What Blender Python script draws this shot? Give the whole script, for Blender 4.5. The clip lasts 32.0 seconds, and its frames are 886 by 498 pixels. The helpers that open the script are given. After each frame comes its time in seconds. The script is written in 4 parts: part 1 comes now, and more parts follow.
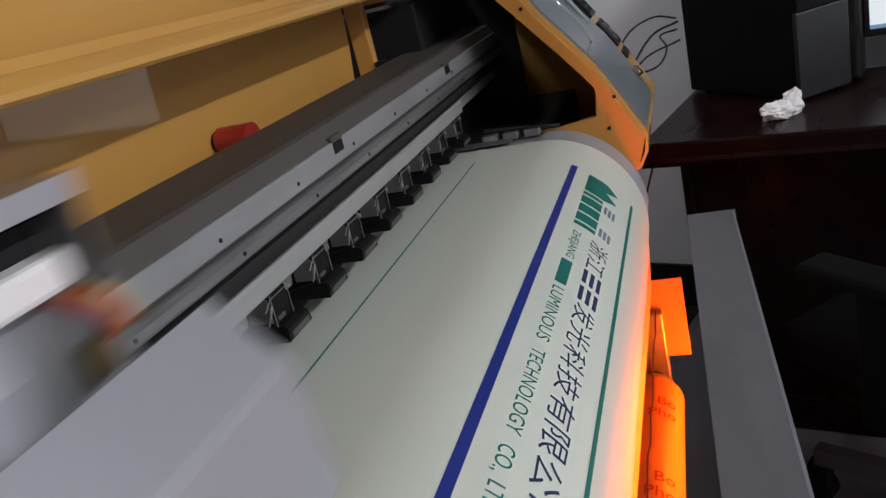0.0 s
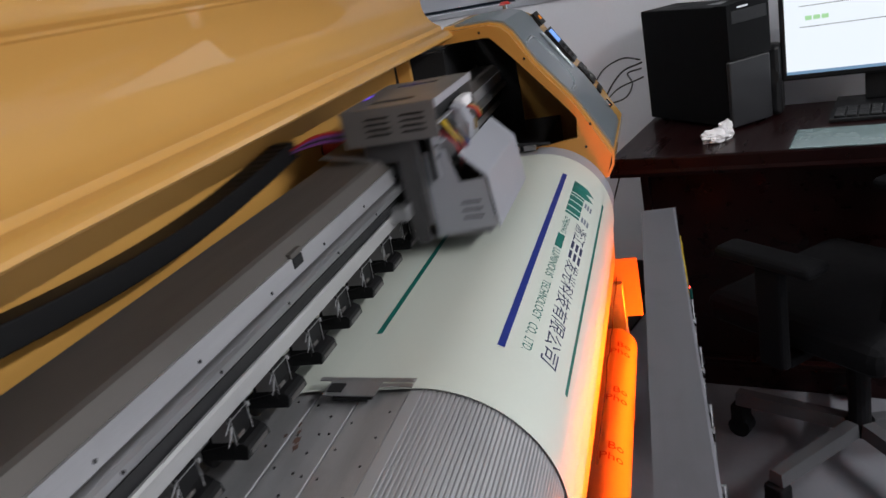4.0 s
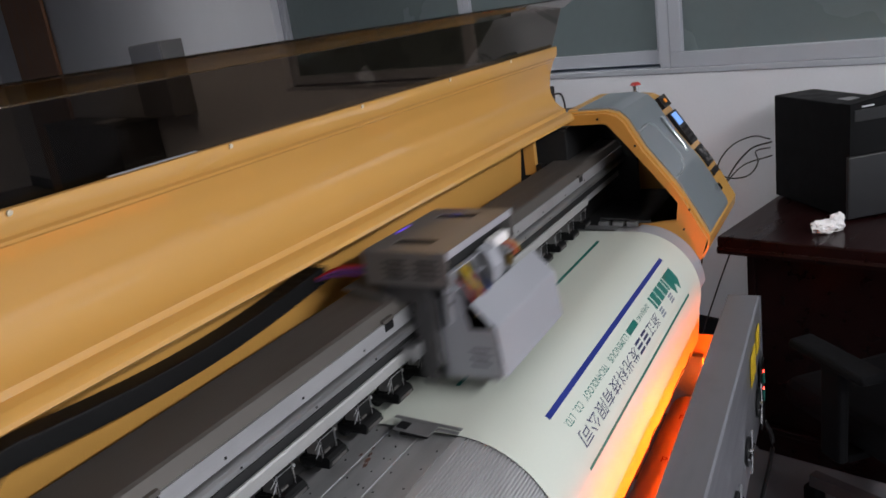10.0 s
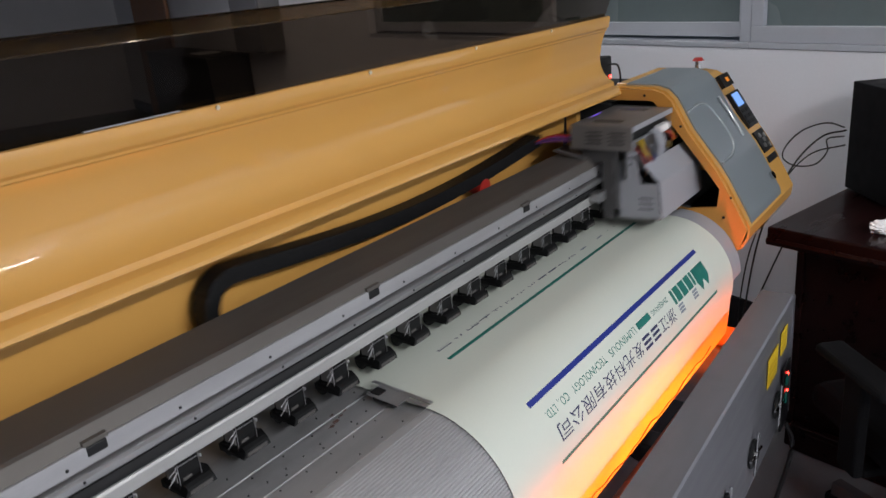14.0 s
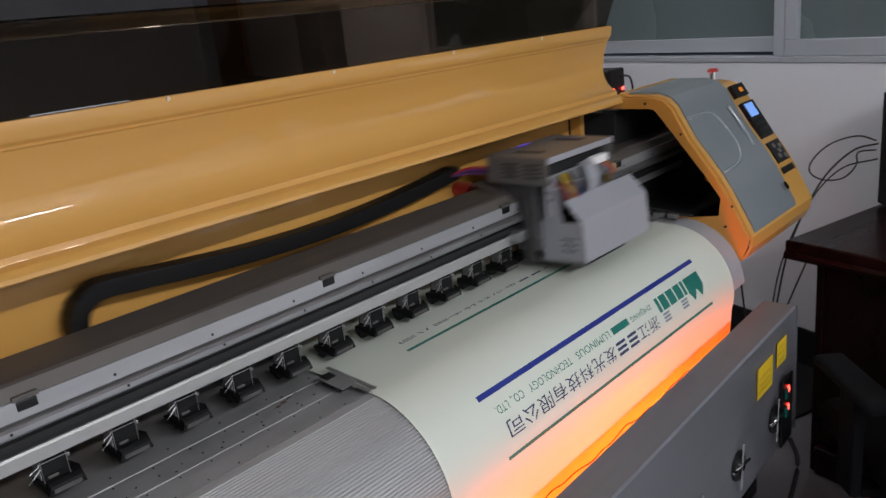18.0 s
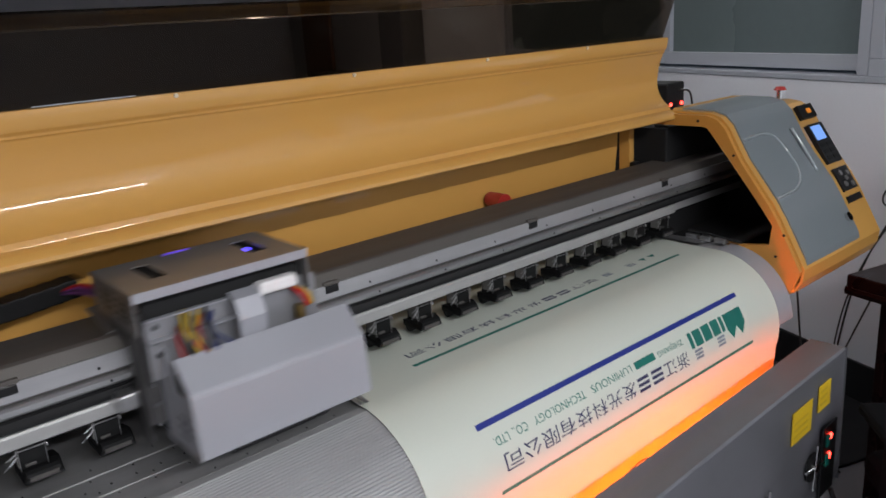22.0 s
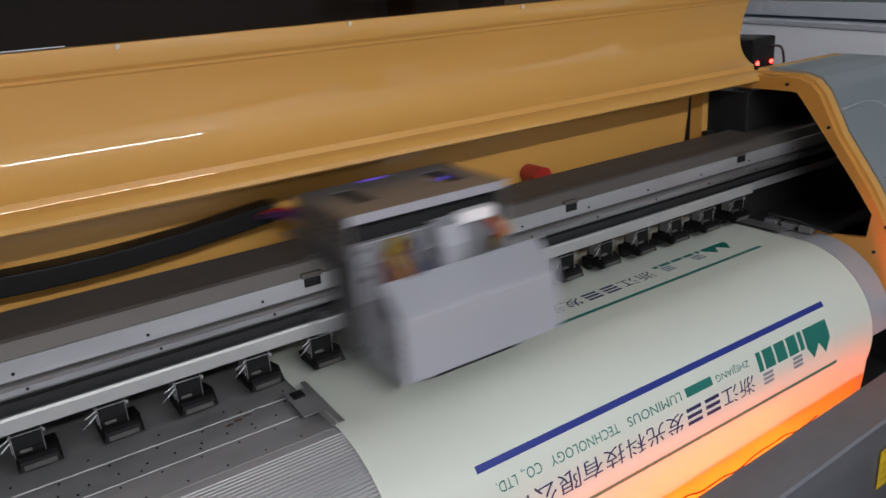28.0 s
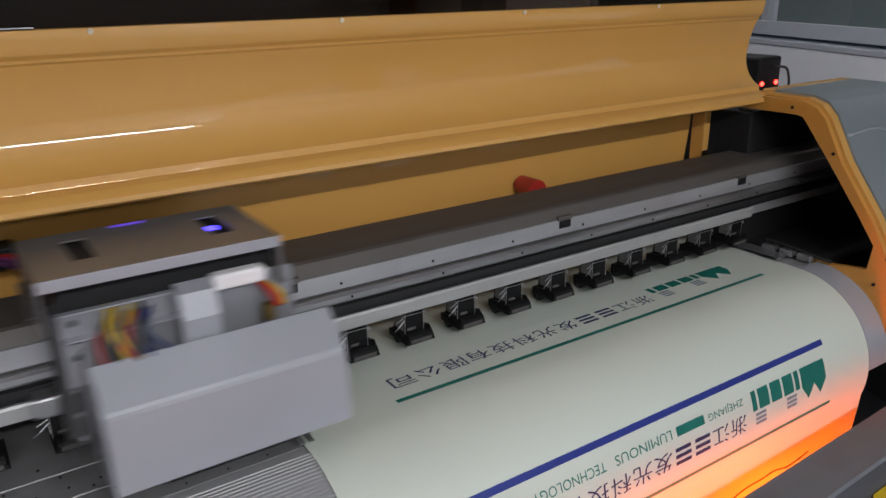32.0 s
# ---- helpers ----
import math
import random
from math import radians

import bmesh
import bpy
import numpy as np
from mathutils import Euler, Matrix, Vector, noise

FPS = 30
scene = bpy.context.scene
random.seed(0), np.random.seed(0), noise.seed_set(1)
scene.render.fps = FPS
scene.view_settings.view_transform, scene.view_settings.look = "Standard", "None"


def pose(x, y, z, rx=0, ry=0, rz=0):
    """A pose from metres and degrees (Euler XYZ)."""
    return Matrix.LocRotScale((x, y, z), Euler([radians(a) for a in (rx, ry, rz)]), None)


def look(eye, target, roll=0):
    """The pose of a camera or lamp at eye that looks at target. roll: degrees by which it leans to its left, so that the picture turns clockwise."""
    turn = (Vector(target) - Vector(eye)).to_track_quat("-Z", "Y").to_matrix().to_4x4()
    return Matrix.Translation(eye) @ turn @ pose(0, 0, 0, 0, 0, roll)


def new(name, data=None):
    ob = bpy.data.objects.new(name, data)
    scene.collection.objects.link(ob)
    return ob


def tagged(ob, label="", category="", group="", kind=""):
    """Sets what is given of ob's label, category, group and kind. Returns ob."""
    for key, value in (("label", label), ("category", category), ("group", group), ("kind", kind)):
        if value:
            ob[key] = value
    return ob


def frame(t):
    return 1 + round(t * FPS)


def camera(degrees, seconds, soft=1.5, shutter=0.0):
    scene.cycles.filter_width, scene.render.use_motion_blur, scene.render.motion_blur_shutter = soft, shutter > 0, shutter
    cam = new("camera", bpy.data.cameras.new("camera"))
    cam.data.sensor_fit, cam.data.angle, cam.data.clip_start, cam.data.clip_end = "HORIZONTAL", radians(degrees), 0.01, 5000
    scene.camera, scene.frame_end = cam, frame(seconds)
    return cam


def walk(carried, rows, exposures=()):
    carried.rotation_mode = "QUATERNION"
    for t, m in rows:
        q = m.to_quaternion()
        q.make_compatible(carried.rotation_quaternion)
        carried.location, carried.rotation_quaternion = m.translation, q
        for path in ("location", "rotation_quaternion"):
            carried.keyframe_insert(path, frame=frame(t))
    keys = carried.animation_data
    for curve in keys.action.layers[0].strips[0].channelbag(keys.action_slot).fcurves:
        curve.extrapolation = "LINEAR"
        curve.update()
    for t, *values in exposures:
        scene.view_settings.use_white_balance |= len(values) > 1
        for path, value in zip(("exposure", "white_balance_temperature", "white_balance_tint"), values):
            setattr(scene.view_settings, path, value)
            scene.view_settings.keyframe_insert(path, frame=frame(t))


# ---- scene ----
LENS = 59.5
PATH = [
    (0, (-0.344, -0.404, 1.234), (1.419, 0.261, 0.565), -13.9),
    (0.5, (-0.344, -0.404, 1.234), (1.421, 0.271, 0.578), -14.1),
    (1, (-0.364, -0.432, 1.24), (1.392, 0.294, 0.617), -14.7),
    (1.5, (-0.356, -0.41, 1.239), (1.416, 0.266, 0.602), -13.7),
    (2, (-0.411, -0.427, 1.256), (1.354, 0.25, 0.602), -13.4),
    (2.5, (-0.531, -0.418, 1.277), (1.258, 0.18, 0.613), -12.5),
    (4.5, (-0.933, -0.485, 1.395), (0.858, 0.119, 0.74), -11.8),
    (5, (-1.001, -0.513, 1.423), (0.772, 0.126, 0.755), -12.5),
    (5.5, (-0.986, -0.524, 1.403), (0.769, 0.17, 0.74), -13.2),
    (6, (-0.99, -0.515, 1.423), (0.747, 0.206, 0.741), -13.0),
    (6.5, (-0.998, -0.52, 1.412), (0.738, 0.222, 0.751), -12.4),
    (7, (-0.985, -0.527, 1.414), (0.753, 0.203, 0.748), -12.1),
    (7.5, (-0.988, -0.531, 1.43), (0.758, 0.184, 0.766), -11.7),
    (8, (-0.99, -0.556, 1.462), (0.742, 0.19, 0.797), -11.0),
    (8.5, (-0.983, -0.593, 1.5), (0.726, 0.211, 0.842), -10.4),
    (9, (-0.994, -0.648, 1.498), (0.693, 0.233, 0.884), -9.9),
    (9.5, (-1.005, -0.666, 1.53), (0.645, 0.29, 0.929), -8.5),
    (10, (-1.005, -0.698, 1.541), (0.644, 0.276, 0.968), -8.4),
    (10.5, (-0.987, -0.74, 1.547), (0.672, 0.24, 1.013), -9.0),
    (11, (-0.967, -0.763, 1.542), (0.704, 0.201, 1.017), -8.5),
    (11.5, (-0.949, -0.737, 1.56), (0.708, 0.21, 0.964), -7.7),
    (12, (-0.937, -0.684, 1.571), (0.708, 0.242, 0.908), -6.6),
    (12.5, (-0.912, -0.717, 1.551), (0.677, 0.301, 0.888), -5.7),
    (13, (-0.87, -0.803, 1.526), (0.654, 0.333, 0.904), -4.9),
    (13.5, (-0.892, -0.809, 1.572), (0.612, 0.327, 0.905), -5.1),
    (15.5, (-0.928, -0.953, 1.495), (0.528, 0.263, 0.861), -5.1),
    (16, (-0.952, -0.962, 1.491), (0.566, 0.187, 0.879), -4.5),
    (16.5, (-0.917, -0.969, 1.478), (0.584, 0.208, 0.878), -5.6),
    (17, (-0.854, -0.995, 1.493), (0.609, 0.234, 0.901), -4.7),
    (17.5, (-0.83, -1.014, 1.49), (0.587, 0.273, 0.908), -5.3),
    (18, (-0.814, -1.032, 1.489), (0.566, 0.296, 0.913), -6.2),
    (18.5, (-0.801, -1.037, 1.486), (0.549, 0.319, 0.904), -6.4),
    (19, (-0.78, -1.036, 1.493), (0.564, 0.324, 0.906), -6.3),
    (19.5, (-0.758, -1.061, 1.477), (0.57, 0.323, 0.911), -6.7),
    (20, (-0.734, -1.077, 1.471), (0.578, 0.325, 0.912), -6.8),
    (20.5, (-0.696, -1.131, 1.456), (0.581, 0.311, 0.919), -6.3),
    (21, (-0.676, -1.137, 1.483), (0.579, 0.317, 0.927), -6.2),
    (21.5, (-0.678, -1.121, 1.485), (0.557, 0.351, 0.928), -4.9),
    (22, (-0.692, -1.081, 1.49), (0.543, 0.389, 0.929), -4.0),
    (22.5, (-0.712, -1.031, 1.505), (0.538, 0.428, 0.948), -3.5),
    (23, (-0.697, -0.995, 1.494), (0.558, 0.452, 0.919), -3.2),
    (23.5, (-0.651, -0.973, 1.48), (0.582, 0.486, 0.887), -3.0),
    (24, (-0.585, -0.934, 1.486), (0.584, 0.567, 0.87), -1.5),
    (26.5, (-0.485, -0.946, 1.47), (0.596, 0.604, 0.814), -3.1),
    (27, (-0.472, -0.953, 1.47), (0.613, 0.593, 0.812), -3.3),
    (27.5, (-0.463, -0.968, 1.465), (0.607, 0.59, 0.812), -3.7),
    (28, (-0.446, -0.97, 1.467), (0.589, 0.608, 0.805), -3.9),
    (28.5, (-0.433, -0.979, 1.462), (0.562, 0.624, 0.799), -3.4),
    (29, (-0.411, -1.009, 1.467), (0.563, 0.609, 0.809), -3.3),
    (29.5, (-0.368, -1.049, 1.46), (0.601, 0.575, 0.81), -2.8),
    (30, (-0.361, -1.027, 1.463), (0.619, 0.588, 0.806), -2.2),
    (30.5, (-0.381, -0.987, 1.471), (0.627, 0.608, 0.808), -1.3),
    (31, (-0.403, -0.957, 1.47), (0.631, 0.626, 0.818), -0.8),
    (31.5, (-0.414, -0.948, 1.461), (0.631, 0.628, 0.81), -1.2),
    (32, (-0.408, -0.925, 1.462), (0.649, 0.641, 0.806), -0.8),
]
cam = camera(LENS, 32.0, soft=1.5, shutter=0.9)
walk(cam, [(t, look(eye, target, roll)) for t, eye, target, roll in PATH],
     exposures=[(0.0, -0.16), (2.5, -0.10), (5.0, 0.14), (9.0, 0.14), (13.0, 0.12), (16.0, 0.06), (17.0, -0.10), (19.0, -0.08), (20.0, -0.04), (24.0, -0.08), (28.0, -0.10), (30.0, -0.18), (32.0, -0.22)])

# ---------- light ----------
world = bpy.data.worlds.new("world")
scene.world = world
world.use_nodes = True
wn, wl = world.node_tree.nodes, world.node_tree.links
sky = wn.new("ShaderNodeTexSky")
sky.sky_type, sky.sun_disc, sky.sun_elevation, sky.sun_rotation = "NISHITA", False, radians(35), radians(60)
wl.new(sky.outputs[0], wn["Background"].inputs[0])
wn["Background"].inputs[1].default_value = 0.05
scene.view_settings.exposure = 0.0


def area(name, at, target, sx, sy, watts, colour):
    lamp = bpy.data.lights.new(name, "AREA")
    lamp.shape, lamp.size, lamp.size_y, lamp.energy, lamp.color = "RECTANGLE", sx, sy, watts, colour
    ob = new(name, lamp)
    ob.matrix_basis = look(at, target)
    return ob


# all tubes are unseen; the last two are added to brighten the rear walls
TUBES = [(-0.30, -2.75, 2.62, 118), (-2.7, -4.6, 2.62, 84), (0.95, 0.75, 2.62, 12.5), (1.7, 4.2, 2.62, 9)]
for tx, ty, tz, watts in TUBES:
    area("tube_light", (tx, ty, tz - 0.06), (tx, ty + 0.001, 0), 2.2, 0.16, watts, (0.97, 0.98, 1.0))
# infrared tubes of the dryer, shining at the sheet
area("dryer_glow", (0.464, -0.412, 0.44), (0.459, -0.280, 0.59), 1.05, 0.05, 10.5, (1.0, 0.118, 0.004))


# ---------- materials ----------
def mat(name, colour, rough=0.5, metal=0.0, vary=0.12, scale=8.0, fine=120.0, bump=0.05, spec=0.5, coat=0.0, coat_rough=0.12, stretch=(1, 1, 1), dirt=0.0, each=0.0, gloss_vary=1.0):
    m = bpy.data.materials.new(name)
    m.use_nodes = True
    n, l = m.node_tree.nodes, m.node_tree.links
    b = n["Principled BSDF"]
    b.inputs["Metallic"].default_value = metal
    b.inputs["Specular IOR Level"].default_value = spec
    b.inputs["Coat Weight"].default_value = coat
    b.inputs["Coat Roughness"].default_value = coat_rough
    tc, mp = n.new("ShaderNodeTexCoord"), n.new("ShaderNodeMapping")
    mp.inputs["Scale"].default_value = stretch
    l.new(tc.outputs["Object"], mp.inputs["Vector"])
    big, small = n.new("ShaderNodeTexNoise"), n.new("ShaderNodeTexNoise")
    big.inputs["Scale"].default_value, big.inputs["Detail"].default_value = scale, 5
    small.inputs["Scale"].default_value, small.inputs["Detail"].default_value = fine, 3
    for t in (big, small):
        l.new(mp.outputs[0], t.inputs["Vector"])
    add = n.new("ShaderNodeMath")
    add.operation = "MULTIPLY_ADD"
    add.inputs[1].default_value = 0.35
    l.new(small.outputs["Fac"], add.inputs[0])
    l.new(big.outputs["Fac"], add.inputs[2])
    ramp = n.new("ShaderNodeMapRange")
    ramp.inputs["From Min"].default_value, ramp.inputs["From Max"].default_value = 0.35, 1.0
    ramp.inputs["To Min"].default_value, ramp.inputs["To Max"].default_value = 1 - vary, 1 + vary
    l.new(add.outputs[0], ramp.inputs["Value"])
    hsv = n.new("ShaderNodeHueSaturation")
    hsv.inputs["Color"].default_value = (*colour, 1)
    if each:
        info, more = n.new("ShaderNodeObjectInfo"), n.new("ShaderNodeMath")
        more.operation = "MULTIPLY_ADD"
        more.inputs[1].default_value = each
        l.new(info.outputs["Random"], more.inputs[0])
        l.new(ramp.outputs[0], more.inputs[2])
        l.new(more.outputs[0], hsv.inputs["Value"])
    else:
        l.new(ramp.outputs[0], hsv.inputs["Value"])
    out = hsv.outputs[0]
    if dirt:
        d, dr, mix = n.new("ShaderNodeTexNoise"), n.new("ShaderNodeMapRange"), n.new("ShaderNodeMix")
        d.inputs["Scale"].default_value, d.inputs["Detail"].default_value = scale * 2.3, 8
        l.new(tc.outputs["Object"], d.inputs["Vector"])
        dr.inputs["From Min"].default_value, dr.inputs["From Max"].default_value = 0.55, 0.8
        dr.inputs["To Max"].default_value = dirt
        l.new(d.outputs["Fac"], dr.inputs["Value"])
        mix.data_type = "RGBA"
        l.new(dr.outputs[0], mix.inputs["Factor"])
        l.new(out, mix.inputs["A"])
        mix.inputs["B"].default_value = (colour[0] * 0.35, colour[1] * 0.3, colour[2] * 0.25, 1)
        out = mix.outputs["Result"]
    l.new(out, b.inputs["Base Color"])
    rr = n.new("ShaderNodeMapRange")
    rr.inputs["From Min"].default_value, rr.inputs["From Max"].default_value = 0.3, 0.75
    rr.inputs["To Min"].default_value, rr.inputs["To Max"].default_value = max(rough - 0.06 * gloss_vary, 0.02), min(rough + 0.1 * gloss_vary, 1)
    l.new(big.outputs["Fac"], rr.inputs["Value"])
    l.new(rr.outputs[0], b.inputs["Roughness"])
    if bump:
        bp = n.new("ShaderNodeBump")
        bp.inputs["Strength"].default_value, bp.inputs["Distance"].default_value = bump, 0.002
        l.new(small.outputs["Fac"], bp.inputs["Height"])
        l.new(bp.outputs[0], b.inputs["Normal"])
    return m


def glow(name, colour, strength, base=(0.02, 0.02, 0.02)):
    m = bpy.data.materials.new(name)
    m.use_nodes = True
    b = m.node_tree.nodes["Principled BSDF"]
    b.inputs["Base Color"].default_value = (*base, 1)
    b.inputs["Emission Color"].default_value = (*colour, 1)
    b.inputs["Emission Strength"].default_value = strength
    return m


def glass(name, colour, rough=0.02, trans=1.0, ior=1.45):
    m = bpy.data.materials.new(name)
    m.use_nodes = True
    b = m.node_tree.nodes["Principled BSDF"]
    b.inputs["Base Color"].default_value = (*colour, 1)
    b.inputs["Roughness"].default_value = rough
    b.inputs["Transmission Weight"].default_value = trans
    b.inputs["IOR"].default_value = ior
    return m


YELLOW = mat("yellow_paint", (0.60, 0.318, 0.078), 0.52, vary=0.03, scale=3, fine=300, bump=0.004, spec=0.3, coat=0.9, coat_rough=0.03, gloss_vary=0.3)
ORANGE = mat("orange_plate", (0.54, 0.25, 0.05), 0.4, vary=0.06, scale=6, fine=300, bump=0.03)
GREYPAINT = mat("grey_cover", (0.19, 0.215, 0.235), 0.34, vary=0.04, scale=2, fine=400, bump=0.0, coat=0.5, coat_rough=0.06, gloss_vary=0.1)
GREYGLOSS = mat("glossy_grey_edge", (0.26, 0.29, 0.31), 0.1, vary=0.03, scale=5, bump=0.0, coat=1.0)
STEEL = mat("brushed_steel", (0.40, 0.40, 0.41), 0.38, 0.85, vary=0.1, scale=6, fine=60, bump=0.05, stretch=(1, 14, 14))
ALU = mat("aluminium", (0.43, 0.43, 0.445), 0.42, 0.6, vary=0.1, scale=5, fine=90, bump=0.05, stretch=(1, 12, 12), dirt=0.15)
PLATEN = mat("platen_aluminium", (0.44, 0.44, 0.45), 0.45, 0.7, vary=0.14, scale=5, fine=110, bump=0.08, stretch=(1, 10, 10), dirt=0.35)
BEAMTOP = mat("beam_grey", (0.092, 0.082, 0.075), 0.5, 0.2, vary=0.12, scale=4, fine=200, bump=0.04, stretch=(1, 6, 6), dirt=0.2)
CARBOARD = mat("board_metal", (0.27, 0.27, 0.29), 0.4, 0.4, vary=0.1, scale=9, fine=200, bump=0.03, dirt=0.3)
CARGREY = mat("carriage_grey", (0.20, 0.195, 0.195), 0.42, 0.45, vary=0.08, scale=9, fine=300, bump=0.04)
GUARD = mat("guard_sheet_metal", (0.34, 0.345, 0.38), 0.42, 0.2, vary=0.05, scale=6, fine=300, bump=0.03)
DRYER = mat("dryer_sheet_metal", (0.21, 0.21, 0.235), 0.36, 0.55, vary=0.1, scale=6, fine=140, bump=0.04, stretch=(1, 6, 6), dirt=0.15)
BLACK = mat("black_plastic", (0.007, 0.007, 0.008), 0.42, vary=0.25, scale=20, fine=300, bump=0.05, spec=0.35)
# near-black that puts the shade of cavities into the colour; print head shares it
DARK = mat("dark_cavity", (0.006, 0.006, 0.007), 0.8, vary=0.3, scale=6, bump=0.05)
RUBBER = mat("black_rubber", (0.008, 0.008, 0.009), 0.65, vary=0.25, scale=30, fine=200, bump=0.15)
SEATM = mat("black_upholstery", (0.006, 0.006, 0.007), 0.9, vary=0.3, scale=40, fine=400, bump=0.2, spec=0.12)
DADO = mat("dark_skirting_and_shade", (0.012, 0.012, 0.014), 0.6, vary=0.2, scale=6, spec=0.2)
ARMB = mat("black_moulding", (0.005, 0.005, 0.0055), 0.5, vary=0.3, scale=30, fine=300, bump=0.06, spec=0.22)
BARP = mat("pale_bar", (0.38, 0.38, 0.38), 0.45, 0.3, vary=0.1, scale=6, fine=90, bump=0.05, stretch=(1, 12, 12), dirt=0.2)
RED = mat("red_plastic", (0.38, 0.025, 0.02), 0.35, vary=0.08, scale=20)
PADF = mat("pad_and_glint_grey", (0.075, 0.07, 0.068), 0.55, vary=0.25, scale=40, fine=300)
CHROME = mat("chrome", (0.7, 0.7, 0.7), 0.12, 1.0, vary=0.05)
RIBS = mat("ribbed_aluminium", (0.38, 0.38, 0.39), 0.55, 0.45, vary=0.08, scale=5, fine=90, bump=0.04, stretch=(1, 12, 12), dirt=0.1)
SHEET = mat("white_film", (0.55, 0.58, 0.52), 0.45, vary=0.03, scale=3, fine=200, bump=0.01)
DARKLINE = mat("dark_red_line", (0.10, 0.012, 0.004), 0.6)
INKBLUE = mat("blue_ink", (0.008, 0.022, 0.20), 0.5, vary=0.06, scale=40)
INKNAVY = mat("navy_ink", (0.012, 0.016, 0.075), 0.5, vary=0.08, scale=40)
INKGREEN = mat("green_ink", (0.0, 0.13, 0.105), 0.5, vary=0.06, scale=40)
INKGREY = mat("grey_ink", (0.17, 0.2, 0.25), 0.5, vary=0.06, scale=40)
WALLP = mat("wall_paint", (0.74, 0.75, 0.80), 0.75, vary=0.05, scale=1.5, fine=90, bump=0.08)
FRAMEP = mat("window_frame_paint", (0.42, 0.44, 0.49), 0.4, vary=0.05, scale=4)
CEILP = mat("ceiling_paint", (0.7, 0.7, 0.7), 0.8, vary=0.04, scale=2)
PANE = mat("frosted_pane", (0.145, 0.18, 0.185), 0.25, vary=0.08, scale=0.8, fine=30, bump=0.02)
FLOORM = mat("floor_tile", (0.15, 0.15, 0.168), 0.35, vary=0.12, scale=2.5, fine=80, bump=0.05, dirt=0.2)
MAHOG = mat("dark_mahogany", (0.010, 0.0025, 0.0025), 0.3, vary=0.35, scale=3, fine=30, bump=0.03, spec=0.18, coat=0.05, stretch=(6, 1, 6))
TISSUE = mat("tissue_paper", (0.75, 0.73, 0.74), 0.8, vary=0.05, scale=30, fine=300, bump=0.2)
CABLE = mat("cable_black", (0.01, 0.01, 0.011), 0.5, vary=0.2)
SCREWM = mat("bright_screw", (0.75, 0.66, 0.5), 0.45, 0.35, vary=0.05)
BRASS = mat("dull_brass", (0.25, 0.17, 0.06), 0.4, 0.8)
LABELY = mat("yellow_label", (0.62, 0.42, 0.02), 0.5, vary=0.08, scale=30)
# dryer's orange glow put into the colour of the roll paper and end bracket
ORANGELIT = mat("orange_lit", (0.55, 0.27, 0.13), 0.5, vary=0.05, scale=5)
LINERINK = mat("red_print", (0.35, 0.02, 0.01), 0.6)
WOODP = mat("orange_wood", (0.34, 0.16, 0.08), 0.45, vary=0.2, scale=2, fine=30, stretch=(6, 6, 1))
SMOKED = glass("smoked_acrylic", (0.215, 0.165, 0.125), 0.03, ior=1.25)
LEDRED = glow("led_red", (1, 0.03, 0.02), 14)
LEDVIOLET = glow("led_violet", (0.16, 0.07, 0.8), 0.9)
LEDBLUE = glow("led_blue", (0.08, 0.06, 1), 5)
LCD = glow("lcd_screen", (0.16, 0.32, 0.75), 1.3)
RUST = mat("rust_stain", (0.11, 0.06, 0.045), 0.8, vary=0.3, scale=60)
TOWERB = mat("tower_black", (0.0045, 0.0045, 0.005), 0.5, vary=0.2, scale=20, fine=300, bump=0.05, spec=0.08)
CABGREY = mat("grey_enamel", (0.20, 0.20, 0.22), 0.5, vary=0.1, scale=6)
CHAIRLEG = mat("grey_nylon", (0.06, 0.06, 0.065), 0.45, vary=0.15, scale=20, spec=0.35)
# cabinet laminate; on the carriage body this dark tone holds its shade
CABDARK = mat("dark_laminate_and_shade", (0.05, 0.048, 0.05), 0.5, vary=0.15, scale=6)
TOWERF = mat("grey_black_plastic", (0.010, 0.010, 0.012), 0.45, vary=0.1, scale=20, fine=300)
LEDAMBER = glow("led_amber", (1, 0.45, 0.1), 5)
SCREEN = glow("monitor_screen", (0.86, 0.93, 1.0), 0.95)
AMBER = glow("amber_lamp", (0.8, 0.25, 0.02), 0.6, (0.3, 0.1, 0.01))
TUBE = glow("fluorescent_tube", (1, 0.97, 0.94), 9)
IRLAMP = glow("infrared_tube", (1.0, 0.16, 0.01), 6)
WIRES = [mat("wire_red", (0.35, 0.01, 0.01), 0.4), mat("wire_yellow", (0.5, 0.33, 0.02), 0.4), mat("wire_blue", (0.02, 0.03, 0.12), 0.4), mat("wire_violet", (0.16, 0.04, 0.2), 0.4), CABLE]


# ---------- mesh helpers ----------
def part(name, bm, material, parent=None, label="", smooth=False):
    me = bpy.data.meshes.new(name)
    bmesh.ops.recalc_face_normals(bm, faces=bm.faces[:])
    for f in bm.faces:
        f.smooth = smooth
    bm.to_mesh(me)
    bm.free()
    me.materials.append(material)
    ob = new(name, me)
    if parent:
        ob.parent = parent
    if label:
        tagged(ob, label)
    return ob


def thing(name, label, category, kind="", at=(0, 0, 0), rz=0, group=""):
    ob = new(name)
    ob.empty_display_size = 0.05
    ob.matrix_basis = pose(*at, 0, 0, rz)
    return tagged(ob, label, category, group, kind)


